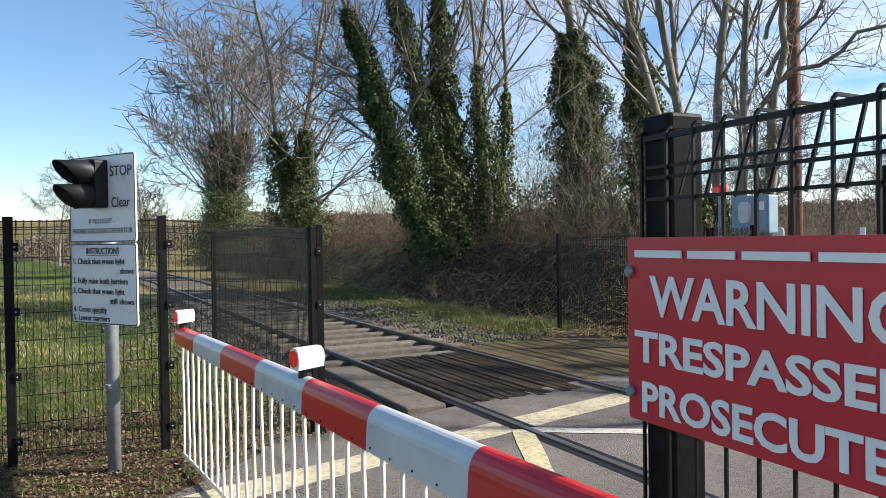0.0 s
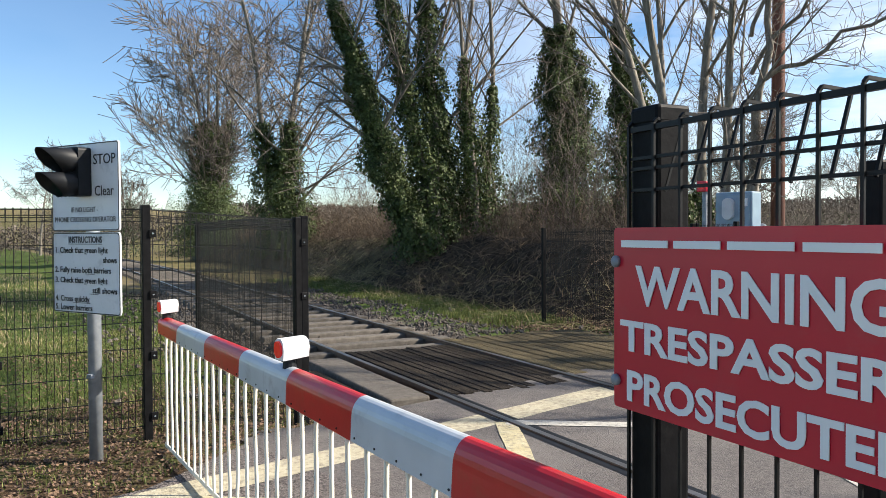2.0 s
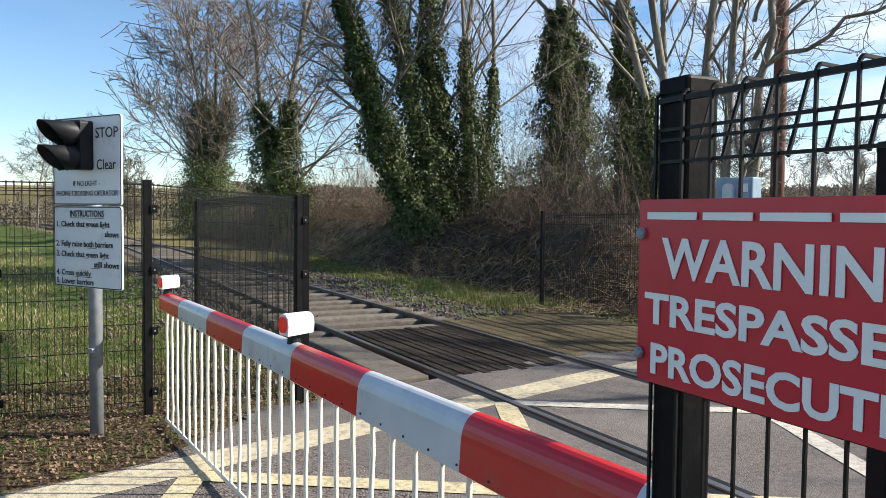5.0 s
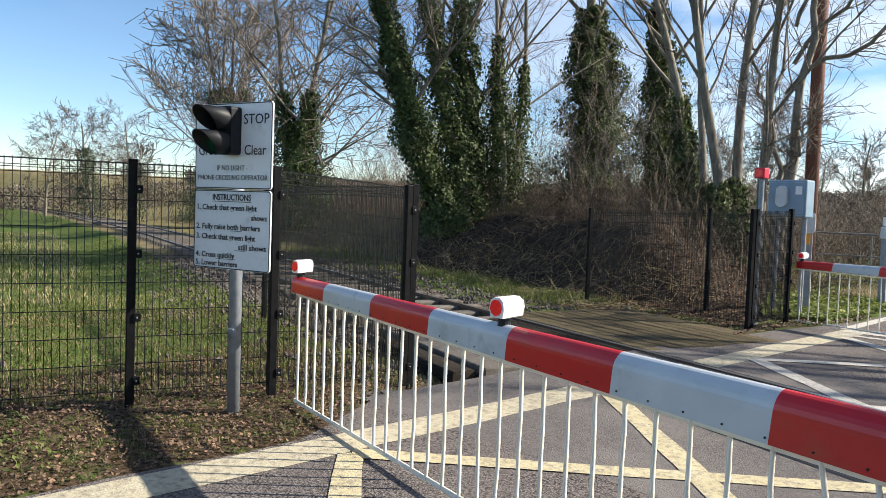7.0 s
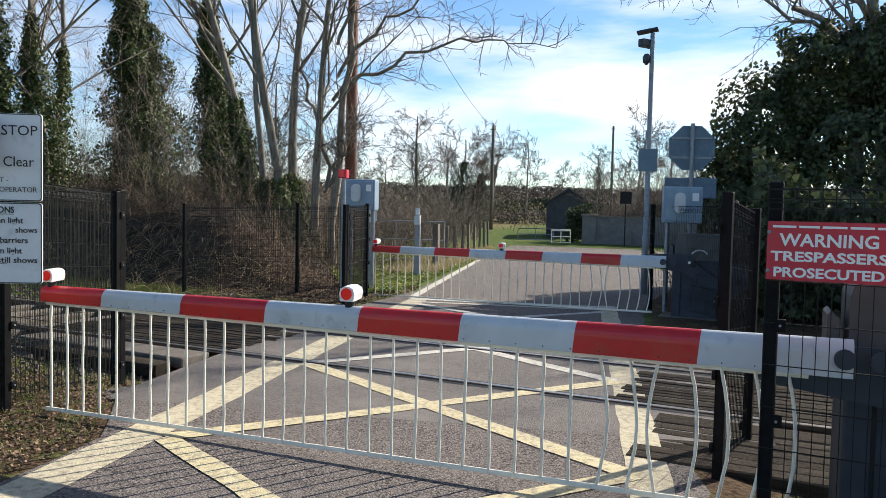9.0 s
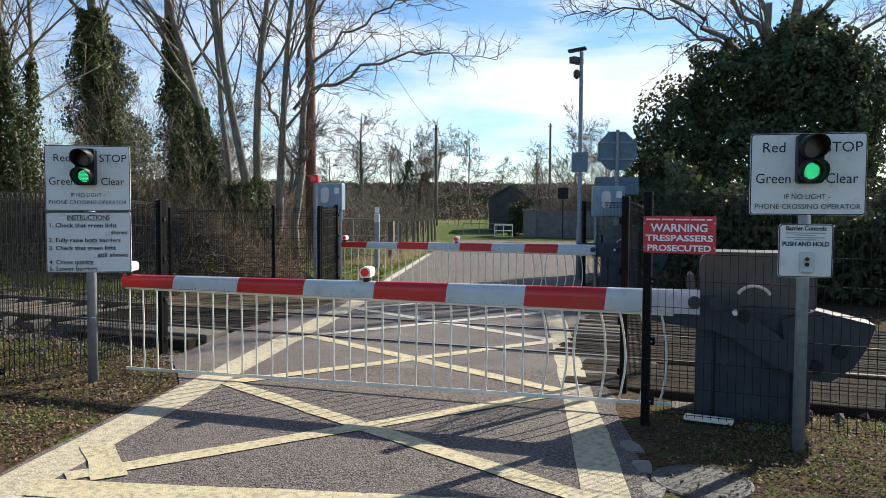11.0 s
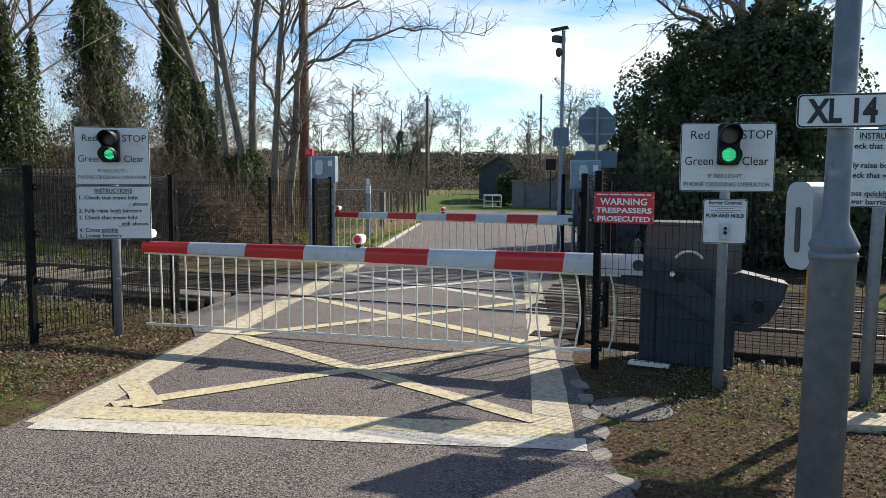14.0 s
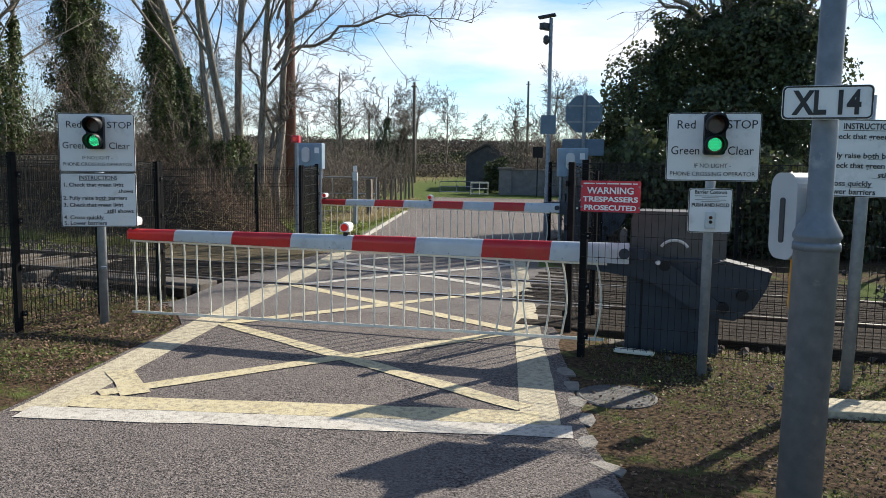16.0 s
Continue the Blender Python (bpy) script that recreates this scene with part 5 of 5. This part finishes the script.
leaves_over("corner_litter", "dead leaves and chippings by the column", 9000, rect(5.2, 9.5, -5.5, 1.0), 0.024, 48, M_LITTER)
leaves_over("far_litter", "dead leaves behind the far fence", 15000, lambda r: rail_xy(r.uniform(-9.5, -3.2), r.uniform(2.8, 7.0)), 0.04, 49, M_LITTER)
blades("field_grass", "bright green grass beside the lane", 30000, lane_field, 0.08, 50, M_FIELD, 0.01)


# the evergreen mass over the lane's far right
def ivy_tree(x, y, label, seed, lobes, n):
    rnd = random.Random(seed)
    t = tree(x, y, 7.5, label, seed, r0=0.26, first=0.45, spread=1.0, group="ivy trees by the lane", down=0.2, dense=0.5)
    spots = []
    for _ in range(n):
        cx, cy, cz, rx, rz = lobes[min(int(rnd.random() * len(lobes)), len(lobes) - 1)]
        while True:
            d = Vector((rnd.gauss(0, 1), rnd.gauss(0, 1), rnd.gauss(0, 1)))
            if d.length > 0.1:
                break
        d.normalize()
        k = (0.72 + 0.28 * rnd.random() ** 0.5) * (0.8 + 0.55 * noise.noise((d.x * 2.2 + cx, d.y * 2.2 + cz, d.z * 2.2 + seed)))
        p = Vector((cx + d.x * rx * k, cy + d.y * rx * k, cz + d.z * rz * k))
        if p.z < 0.1:
            continue
        nrm = (d + Vector((rnd.gauss(0, 0.7), rnd.gauss(0, 0.7), rnd.gauss(0.2, 0.6)))).normalized()
        spots.append((p, nrm, rnd.uniform(0.065, 0.13)))
    tagged(leaf_mesh("ivy", spots, M_IVYDARK, t, "dense dark ivy"), kind="stuff")
    return t


ivy_tree(6.9, 15.0, "broad tree smothered in dark ivy beside the lane", 61, [(0.0, 0, 2.6, 2.6, 2.5), (1.4, -0.2, 4.4, 2.0, 2.2), (-1.6, 0.2, 3.4, 1.5, 1.9), (1.2, 0.3, 5.5, 1.4, 1.4), (-0.4, 0, 4.9, 1.6, 1.4), (2.0, 0, 1.8, 1.6, 2.2), (-2.2, 0, 1.8, 1.3, 1.6), (2.0, 0, 4.6, 1.0, 1.5)  ], 105000)
scrub("hedge_growth", "dark undergrowth behind the far right fence", 1600, rect(3.6, 16.0, 9.6, 13.5), 1.7, 62, M_TWIG, 0.4, 0.01, twigs=2)


# ---- far side of the crossing ----
fence([(4.5, 8.4), (7.0, 8.2), (9.8, 7.95), (13.2, 7.7)], 1.8, "black mesh fence beyond the line under the ivy tree")
fence([(3.3, 9.9), (4.5, 8.5)], 1.8, "short black mesh fence by the far barrier machine", step=0.045)


def utility_pole(x, y, h, r, label, seed=0, arm=False, material=None):
    t = thing("utility_pole", pose(x, y, land(x, y)), label, "pole", "wooden poles")
    bm = bmesh.new()
    lathe(bm, [(r, -0.3), (r * 0.95, h * 0.4), (r * 0.75, h), (r * 0.4, h + 0.03)], 14)
    part("shaft", bm, material or M_POLE, t, "round wooden shaft", True)
    bm = bmesh.new()
    box(bm, (0, -r * 0.7, h - 0.3), (0.5 if arm else 0.16, 0.08, 0.08), None, 0.01)
    part("crossarm", bm, M_WOOD, t)
    return t


utility_pole(-6.0, 16.0, 11.0, 0.17, "reddish-brown creosoted wooden pole beside the trees")
utility_pole(-13.0, 50.0, 7.6, 0.14, "dark wooden pole beside the lane", arm=True, material=M_WOOD)
utility_pole(-28.5, 80.0, 6.5, 0.13, "thin far wooden pole in the field", material=M_WOOD)
utility_pole(-24.0, 84.0, 6.0, 0.13, "thin far wooden pole in the field", material=M_WOOD)
utility_pole(-9.5, 80.0, 10.0, 0.15, "far wooden pole with a transformer", arm=True, material=M_WOOD)


def wire(a, b, sag, name="overhead_wire"):
    a, b = Vector(a), Vector(b)
    pts = []
    for i in range(17):
        f = i / 16
        p = a.lerp(b, f)
        p.z -= sag * 4 * f * (1 - f)
        pts.append((p, 0.012))
    return tagged(tubes_mesh(name, [(pts, 4)], M_SIGNAL), "thin sagging overhead wire between the poles", "wire", "overhead wires")


wire((-13.0, 50.0, land(-13.0, 50) + 7.4), (-6.0, 16.0, land(-6.0, 16.0) + 10.7), 0.8)


def cabinet_on_post(m, label):
    """Pale blue equipment box on two legs with a rounded cover."""
    t = thing("equipment_cabinet", m, label, "equipment cabinet", "crossing cabinets")
    bm = bmesh.new()
    box(bm, (0, 0, 2.03), (0.62, 0.32, 0.6), None, 0.02)
    body = part("box", bm, M_CABBLUE, t, "pale blue steel box")
    bm = bmesh.new()
    box(bm, (0, -0.168, 2.03), (0.54, 0.02, 0.52), None, 0.008)
    d = part("door", bm, M_CABBLUE, body)
    bm = bmesh.new()
    prism(bm, [(a - 0.06, b + 2.06) for a, b in rounded(0.17, 0.34, 0.08, 7)], -0.26, -0.178)
    part("cover", bm, M_PALEGREY, d, "rounded pale cover")
    bm = bmesh.new()
    box(bm, (0.19, -0.182, 2.16), (0.1, 0.008, 0.13))
    part("notice", bm, M_SIGNWHITE, d)
    for x in (-0.22, 0.22):
        bm = bmesh.new()
        tube(bm, (x, 0.05, -0.2), (x, 0.05, 1.75), 0.038, n=12)
        part("leg", bm, M_GALV, t)
    return t


cabinet_on_post(pose(-2.3, 9.75, -0.12, 0, 0, 12), "pale blue equipment cabinet on posts behind the mesh fence")
cabinet_on_post(pose(3.8, 9.6, -0.22, 0, 0, 12), "pale blue equipment cabinet on posts beside the lane")

rl = thing("red_warning_lamp", pose(-2.2, 8.84, 0.0, 0, 0, 10), "small red lamp unit on a galvanised post", "lamp")
bm = bmesh.new()
tube(bm, (0, 0, -0.2), (0, 0, 2.2), 0.04, n=14)
part("post", bm, M_GALV, rl)
bm = bmesh.new()
box(bm, (0, -0.02, 2.27), (0.17, 0.16, 0.16), None, 0.012)
hd = part("housing", bm, M_SIGNRED, rl, "red lamp housing")
bm = bmesh.new()
tube(bm, (0, -0.102, 2.27), (0, -0.112, 2.27), 0.05, n=16)
part("lens", bm, M_REDLENS, hd)

gp = thing("control_post", pose(-2.6, 13.2, -0.03, 0, 0, 15), "grey control post with a white button box beside the grass", "post")
bm = bmesh.new()
box(bm, (0, 0, 0.7), (0.13, 0.1, 1.7), None, 0.01)
part("post", bm, M_GALV, gp)
bm = bmesh.new()
box(bm, (0, -0.08, 1.42), (0.14, 0.08, 0.22), None, 0.015)
part("button_box", bm, M_PALEGREY, gp)
bm = bmesh.new()
box(bm, (0, -0.065, 1.64), (0.1, 0.02, 0.16), None, 0.005)
part("notice", bm, M_SIGNWHITE, gp)

hp = thing("crossing_telephone", pose(-2.5, 10.6, 0.0, 0, 0, 30), "pale telephone housing with yellow grip on a grey post", "telephone")
bm = bmesh.new()
box(bm, (0, 0, 0.75), (0.13, 0.08, 1.9), None, 0.01)
part("post", bm, M_GALV, hp)
bm = bmesh.new()
prism(bm, [(a, b + 1.53) for a, b in rounded(0.2, 0.36, 0.07, 6)], -0.16, -0.04)
part("housing", bm, M_PHONE, hp, "pale rounded housing")
bm = bmesh.new()
prism(bm, [(a, b + 1.26) for a, b in rounded(0.06, 0.2, 0.02)], -0.11, -0.07)
part("handset", bm, M_PHONEORANGE, hp, "yellow handset")


def field_gate(m, w, h, label):
    t = thing("field_gate", m, label, "gate")
    for z in (0.25, 0.55, 0.85, h):
        bm = bmesh.new()
        tube(bm, (0, 0, z), (w, 0, z), 0.022, n=8)
        part("rail", bm, M_GALV, t)
    for x in (0, w / 2, w):
        bm = bmesh.new()
        tube(bm, (x, 0, 0.2), (x, 0, h), 0.022, n=8)
        part("upright", bm, M_GALV, t)
    return t


field_gate(pose(-6.6, 17.0, -0.1, 0, 0, 10), 3.0, 1.4, "grey tubular steel field gate on the grass")
for i in range(9):
    u, v = -3.0 - 0.05 * i, 20.0 + 1.9 * i
    x, y = road_xy(u, v)
    p = thing("fence_post", pose(x, y, land(x, y), (i * 37 % 7 - 3) * 0.6, (i * 53 % 5 - 2) * 0.7, i * 20), "weathered wooden fence post beside the lane", "post", "wooden fence posts")
    bm = bmesh.new()
    box(bm, (0, 0, 0.5), (0.09 if i else 0.17, 0.09 if i else 0.17, 1.3 if i else 1.5), None, 0.015)
    part("shaft", bm, M_WOOD, p)

# camera mast
cm = thing("camera_mast", pose(2.87, 12.4, 0.0), "slender grey mast with a security camera and floodlight", "mast")
bm = bmesh.new()
lathe(bm, [(0.075, -0.2), (0.07, 1.2), (0.055, 1.25), (0.045, 5.3), (0.04, 5.32)], 16)
part("shaft", bm, M_GALV, cm, "", True)
bm = bmesh.new()
box(bm, (-0.1, 0, 0), (0.42, 0.24, 0.05), pose(0, 0, 5.38, 0, -8, 0), 0.01)
part("floodlight", bm, M_MACHINE, cm, "flat floodlight")
bm = bmesh.new()
box(bm, (-0.1, -0.06, 5.12), (0.16, 0.34, 0.16), pose(0, 0, 0, 0, 0, -35), 0.02)
part("camera_housing", bm, M_MACHTOP, cm, "grey camera housing")
bm = bmesh.new()
lathe(bm, [(0.02, 4.68), (0.075, 4.74), (0.08, 4.84), (0.04, 4.9)], 14, pose(-0.1, -0.05, 0))
part("dome_camera", bm, M_MACHTOP, cm, "small dome camera", True)
bm = bmesh.new()
prism(bm, [(a, b + 2.75) for a, b in rounded(0.38, 0.46, 0.03)], -0.09, -0.075)
part("sign_back", bm, M_BLUEGREY, cm, "grey back of a square sign")

# the back of an octagonal sign and its plate
ss = thing("road_sign", pose(3.67, 13.0, 0.0, 0, 0, 14), "grey back of an octagonal road sign on post", "sign")
bm = bmesh.new()
tube(bm, (0, 0, -0.2), (0, 0, 3.55), 0.045, n=14)
part("post", bm, M_GALV, ss)
bm = bmesh.new()
prism(bm, [(0.5 * math.cos(radians(22.5 + 45 * i)), 3.05 + 0.5 * math.sin(radians(22.5 + 45 * i))) for i in range(8)], 0.05, 0.065)
oc = part("octagon_plate", bm, M_BLUEGREY, ss, "grey back of an octagonal plate")
for z in (2.85, 3.25):
    bm = bmesh.new()
    box(bm, (0, 0.035, z), (0.8, 0.03, 0.04))
    part("brace", bm, M_GALV, oc)
bm = bmesh.new()
box(bm, (0, 0.055, 2.22), (1.05, 0.015, 0.42), None, 0.006)
part("text_plate", bm, M_BLUEGREY, ss, "grey back of a rectangular plate")

# end of the lane: wall with a pier, low hedge, gate
def wall_run(points, h, t, label, coping=True):
    w = thing("garden_wall", Matrix(), label, "wall")
    for a, b in zip(points, points[1:]):
        a3, b3 = Vector((*a, 0)), Vector((*b, 0))
        d = b3 - a3
        m = Matrix.Translation((a3 + b3) / 2 + Vector((0, 0, road_z(*a)))) @ pose(0, 0, 0, 0, 0, math.degrees(math.atan2(d.y, d.x)))
        bm = bmesh.new()
        box(bm, (0, 0, h / 2 - 0.3), (d.length, t, h + 0.6), m, 0.01)
        part("wall_panel", bm, M_WALL, w)
        if coping:
            bm = bmesh.new()
            box(bm, (0, 0, h + 0.03), (d.length + 0.06, t + 0.1, 0.07), m, 0.012)
            part("coping", bm, M_CASTPAD, w)
    return w


wall_run([(-3.0, 37.5), (-0.9, 37.7), (6.0, 37.2), (14.0, 35.0)], 1.5, 0.3, "grey rendered garden wall with a flat coping")
pier = thing("gate_pier", pose(-3.3, 37.4, 0, 0, 0, 12), "grey square gate pier with a cap stone", "pier")
bm = bmesh.new()
box(bm, (0, 0, 0.7), (0.7, 0.7, 1.7), None, 0.02)
part("shaft", bm, M_WALL, pier)
bm = bmesh.new()
box(bm, (0, 0, 1.6), (0.86, 0.86, 0.12), None, 0.02)
part("cap", bm, M_CASTPAD, pier)
gx, gy = -6.9, 36.3
field_gate(pose(gx, gy, land(gx, gy) - 0.1, 0, 0, 17), 1.9, 0.85, "pale metal gate at the end of the lane")
white_gate = field_gate(pose(-4.7, 34.9, land(-4.7, 34.9) - 0.1, 0, 0, 12), 0.95, 0.9, "small white-painted gate beside the lane's end")
for rail_part in white_gate.children:
    rail_part.data.materials[0] = M_PICKET
shed = thing("outbuilding", pose(-5.6, 42.5, land(-5.6, 42.5) - 0.2, 0, 0, 14), "small grey rendered outbuilding behind the lane's end", "building")
bm = bmesh.new()
prism(bm, [(-1.3, 0.0), (1.3, 0.0), (1.3, 2.3), (0.0, 3.1), (-1.3, 2.3)], 0.0, 4.5)
part("wall", bm, M_DARKWALL, shed)
for side in (-1, 1):
    bm = bmesh.new()
    prism(bm, [(side * 1.5, 2.2), (0.0, 3.13), (0.0, 3.23), (side * 1.5, 2.3)], -0.2, 4.7)
    part("roof", bm, M_DARKWALL, shed)
spd = thing("roadside_sign", pose(-1.03, 35.0, 0.3, 0, 0, 12), "dark square back of a small roadside sign", "sign")
bm = bmesh.new()
tube(bm, (0, 0, -0.2), (0, 0, 2.2), 0.035, n=10)
part("post", bm, M_SIGNAL, spd)
bm = bmesh.new()
box(bm, (0, -0.04, 2.2), (0.55, 0.03, 0.6), None, 0.01)
part("plate", bm, M_SIGNAL, spd)


# ---- distance ----
def far_tree(x, y, h, seed, label, wide=0.8, evergreen=0.0):
    return tree(x, y, h, label, seed, r0=h * 0.02, first=0.15, spread=1.3 * wide, twig=3, dense=1.0, up=0.2, tmin=0.014, ivy=0.75 if evergreen else 0.0, ivy_n=int(2500 * evergreen), ivy_r=h * 0.2, leafmat=M_FARGREEN, species=M_HEDGE, group="distant trees")


rf = random.Random(5)
for i in range(17):
    a = radians(91 + i * 2.5)
    d = rf.uniform(60, 120)
    far_tree(5.9 + d * math.cos(a), -7 + d * math.sin(a), rf.uniform(6.5, 11.0), 100 + i, "distant bare tree across the fields", 0.95, 1.0 if i in (4, 8, 9, 13, 17) else 0.0)
for i, (x, y, h, ev) in enumerate(((-58, 6.5, 8.5, 1.4), (-66, 4.0, 7.5, 0.0), (-52, 8.5, 6.0, 0.5), (-45, -6, 9, 0.3), (-75, 12, 9, 0.2))):
    far_tree(x, y, h, 140 + i, "bare tree with ivy far along the line", 1.0, ev)
far_tree(-15.6, 53, 6.2, 150, "dark far evergreen tree", 0.8, 1.6)
far_tree(-31, 62, 8.5, 151, "lone bare tree in the far field", 0.8, 0)
scrub("far_hedge", "brown leafless hedges across the fields", 1500, lambda r: (lambda a, d: (5.9 + d * math.cos(a), -7 + d * math.sin(a)))(radians(r.uniform(84, 180)), r.choice((62, 80, 100, 125)) + r.gauss(0, 2.5)), 2.2, 63, M_HEDGE, 0.35, 0.022, twigs=3)
scrub("lane_bushes", "brown leafless bushes beside the lane", 1500, lambda r: road_xy(r.uniform(-17, -4.6), r.uniform(28, 44)), 2.5, 64, M_HEDGE, 0.35, 0.02, twigs=3)
scrub("wall_bushes", "brown bushes behind the garden wall", 900, lambda r: (r.uniform(-3.0, 14.0), r.uniform(38.6, 44.0)), 4.2, 65, M_HEDGE, 0.3, 0.025, twigs=3)
blades("lane_verge_grass", "tall pale grass beside the lane", 9000, lambda r: road_xy(r.uniform(-3.9, -2.4), r.uniform(17, 30)), 0.28, 66, M_DRYGRASS, 0.012)
blades("patchy_dry_grass", "yellowed dry grass tufts inside the fence", 9000, rect(-10.0, -0.75, -2.5, 2.4), 0.08, 81, M_DRYGRASS, 0.004, lambda x, y, r: noise.noise((x * 0.8, y * 0.8, 2.0)) > -0.05)
leaves_over("scattered_leaves", "dead leaves scattered over the grass", 6000, rect(-6.0, -0.6, -2.0, 2.3), 0.028, 82, M_LITTER, 0.03)


def leafy_hedge(name, label, x0, x1, y0, y1, h, n, seed, material):
    rnd = random.Random(seed)
    spots = []
    for _ in range(n):
        x, y = rnd.uniform(x0, x1), rnd.uniform(y0, y1)
        top = h * (0.75 + 0.5 * noise.noise((x * 0.7, y * 0.7, seed)))
        z = land(x, y) + top * rnd.random() ** 0.7
        spots.append((Vector((x, y, z)), Vector((rnd.gauss(0, 1), rnd.gauss(-0.6, 0.8), rnd.gauss(0.4, 0.6))).normalized(), rnd.uniform(0.08, 0.18)))
    return tagged(leaf_mesh(name, spots, material), label, "hedge", kind="stuff")


leafy_hedge("dark_hedge", "dark leafy undergrowth behind the mesh fence", 4.9, 17.0, 8.9, 11.6, 2.5, 42000, 83, M_IVYDARK)
leafy_hedge("far_dark_hedge", "low dark hedge by the lane's end", -4.8, -3.4, 38.2, 39.6, 2.6, 3000, 84, M_IVYDARK)


def far_growth(name, label, dist, width, a0, a1, h, size, n, seed, material):
    """A distant hedge line as a mass of small clumps."""
    rnd = random.Random(seed)
    spots = []
    for _ in range(n):
        a, d = radians(rnd.uniform(a0, a1)), dist + rnd.gauss(0, width)
        x, y = 5.9 + d * math.cos(a), -7 + d * math.sin(a)
        top = h * (0.75 + 0.6 * abs(noise.noise((x * 0.07, y * 0.07, seed))) + 0.18 * noise.noise((x * 0.4, y * 0.4, seed)))
        spots.append((Vector((x, y, land(x, y) + top * rnd.random() ** 0.8)), Vector((rnd.gauss(0, 1), rnd.gauss(-0.5, 0.8), rnd.gauss(0.3, 0.6))).normalized(), size * rnd.uniform(0.5, 1.4)))
    return tagged(leaf_mesh(name, spots, material), label, "hedge", kind="stuff")


far_growth("field_hedge", "brown field hedge across the green slope", 74, 0.6, 90, 135, 1.3, 0.15, 26000, 91, M_HEDGE)
far_growth("upper_hedge", "dark hedge line higher on the slope", 112, 0.8, 90, 140, 1.7, 0.2, 36000, 92, M_FARGREEN)
far_growth("skyline_wood", "hazy brown wood along the skyline", 175, 5.0, 84, 165, 3.4, 0.4, 60000, 93, M_HEDGE)
tg = thing("fence_tag", pose(6.75, -0.13, 1.47, 0, 0, -6.0), "small white reference plate on the mesh fence", "sign")
tp = plate(tg, 0.15, 0.21, 0, M_SIGNWHITE, "plate", 0, 0, True)
lettering("lettering", "XL", 0.1, 0, 0.02, tp, M_INK, -0.003, "CENTER", bold=0.002)
lettering("lettering", "14", 0.1, 0, -0.075, tp, M_INK, -0.003, "CENTER", bold=0.002)
leaves_over("low_weeds", "small green weeds in the leaf litter", 6000, lambda r: road_xy(r.uniform(-5.2, -2.3), r.uniform(-4.5, 1.6)), 0.03, 95, M_GRASS, 0.03, 0.7, 0.03)
leaves_over("moss_patches", "yellow-green moss and weeds by the machine", 3500, rect(5.6, 9.0, -1.0, 0.6), 0.024, 96, M_GRASS, 0.015, 0.6, 0.02)
leaves_over("lane_clover", "bright low clover and grass beside the lane", 16000, lane_field, 0.09, 97, M_FIELD, 0.03, 0.6, 0.05)
far_growth("line_hedge", "brown hedge far along the line", 100, 1.2, 158, 188, 3.2, 0.24, 12000, 98, M_HEDGE)
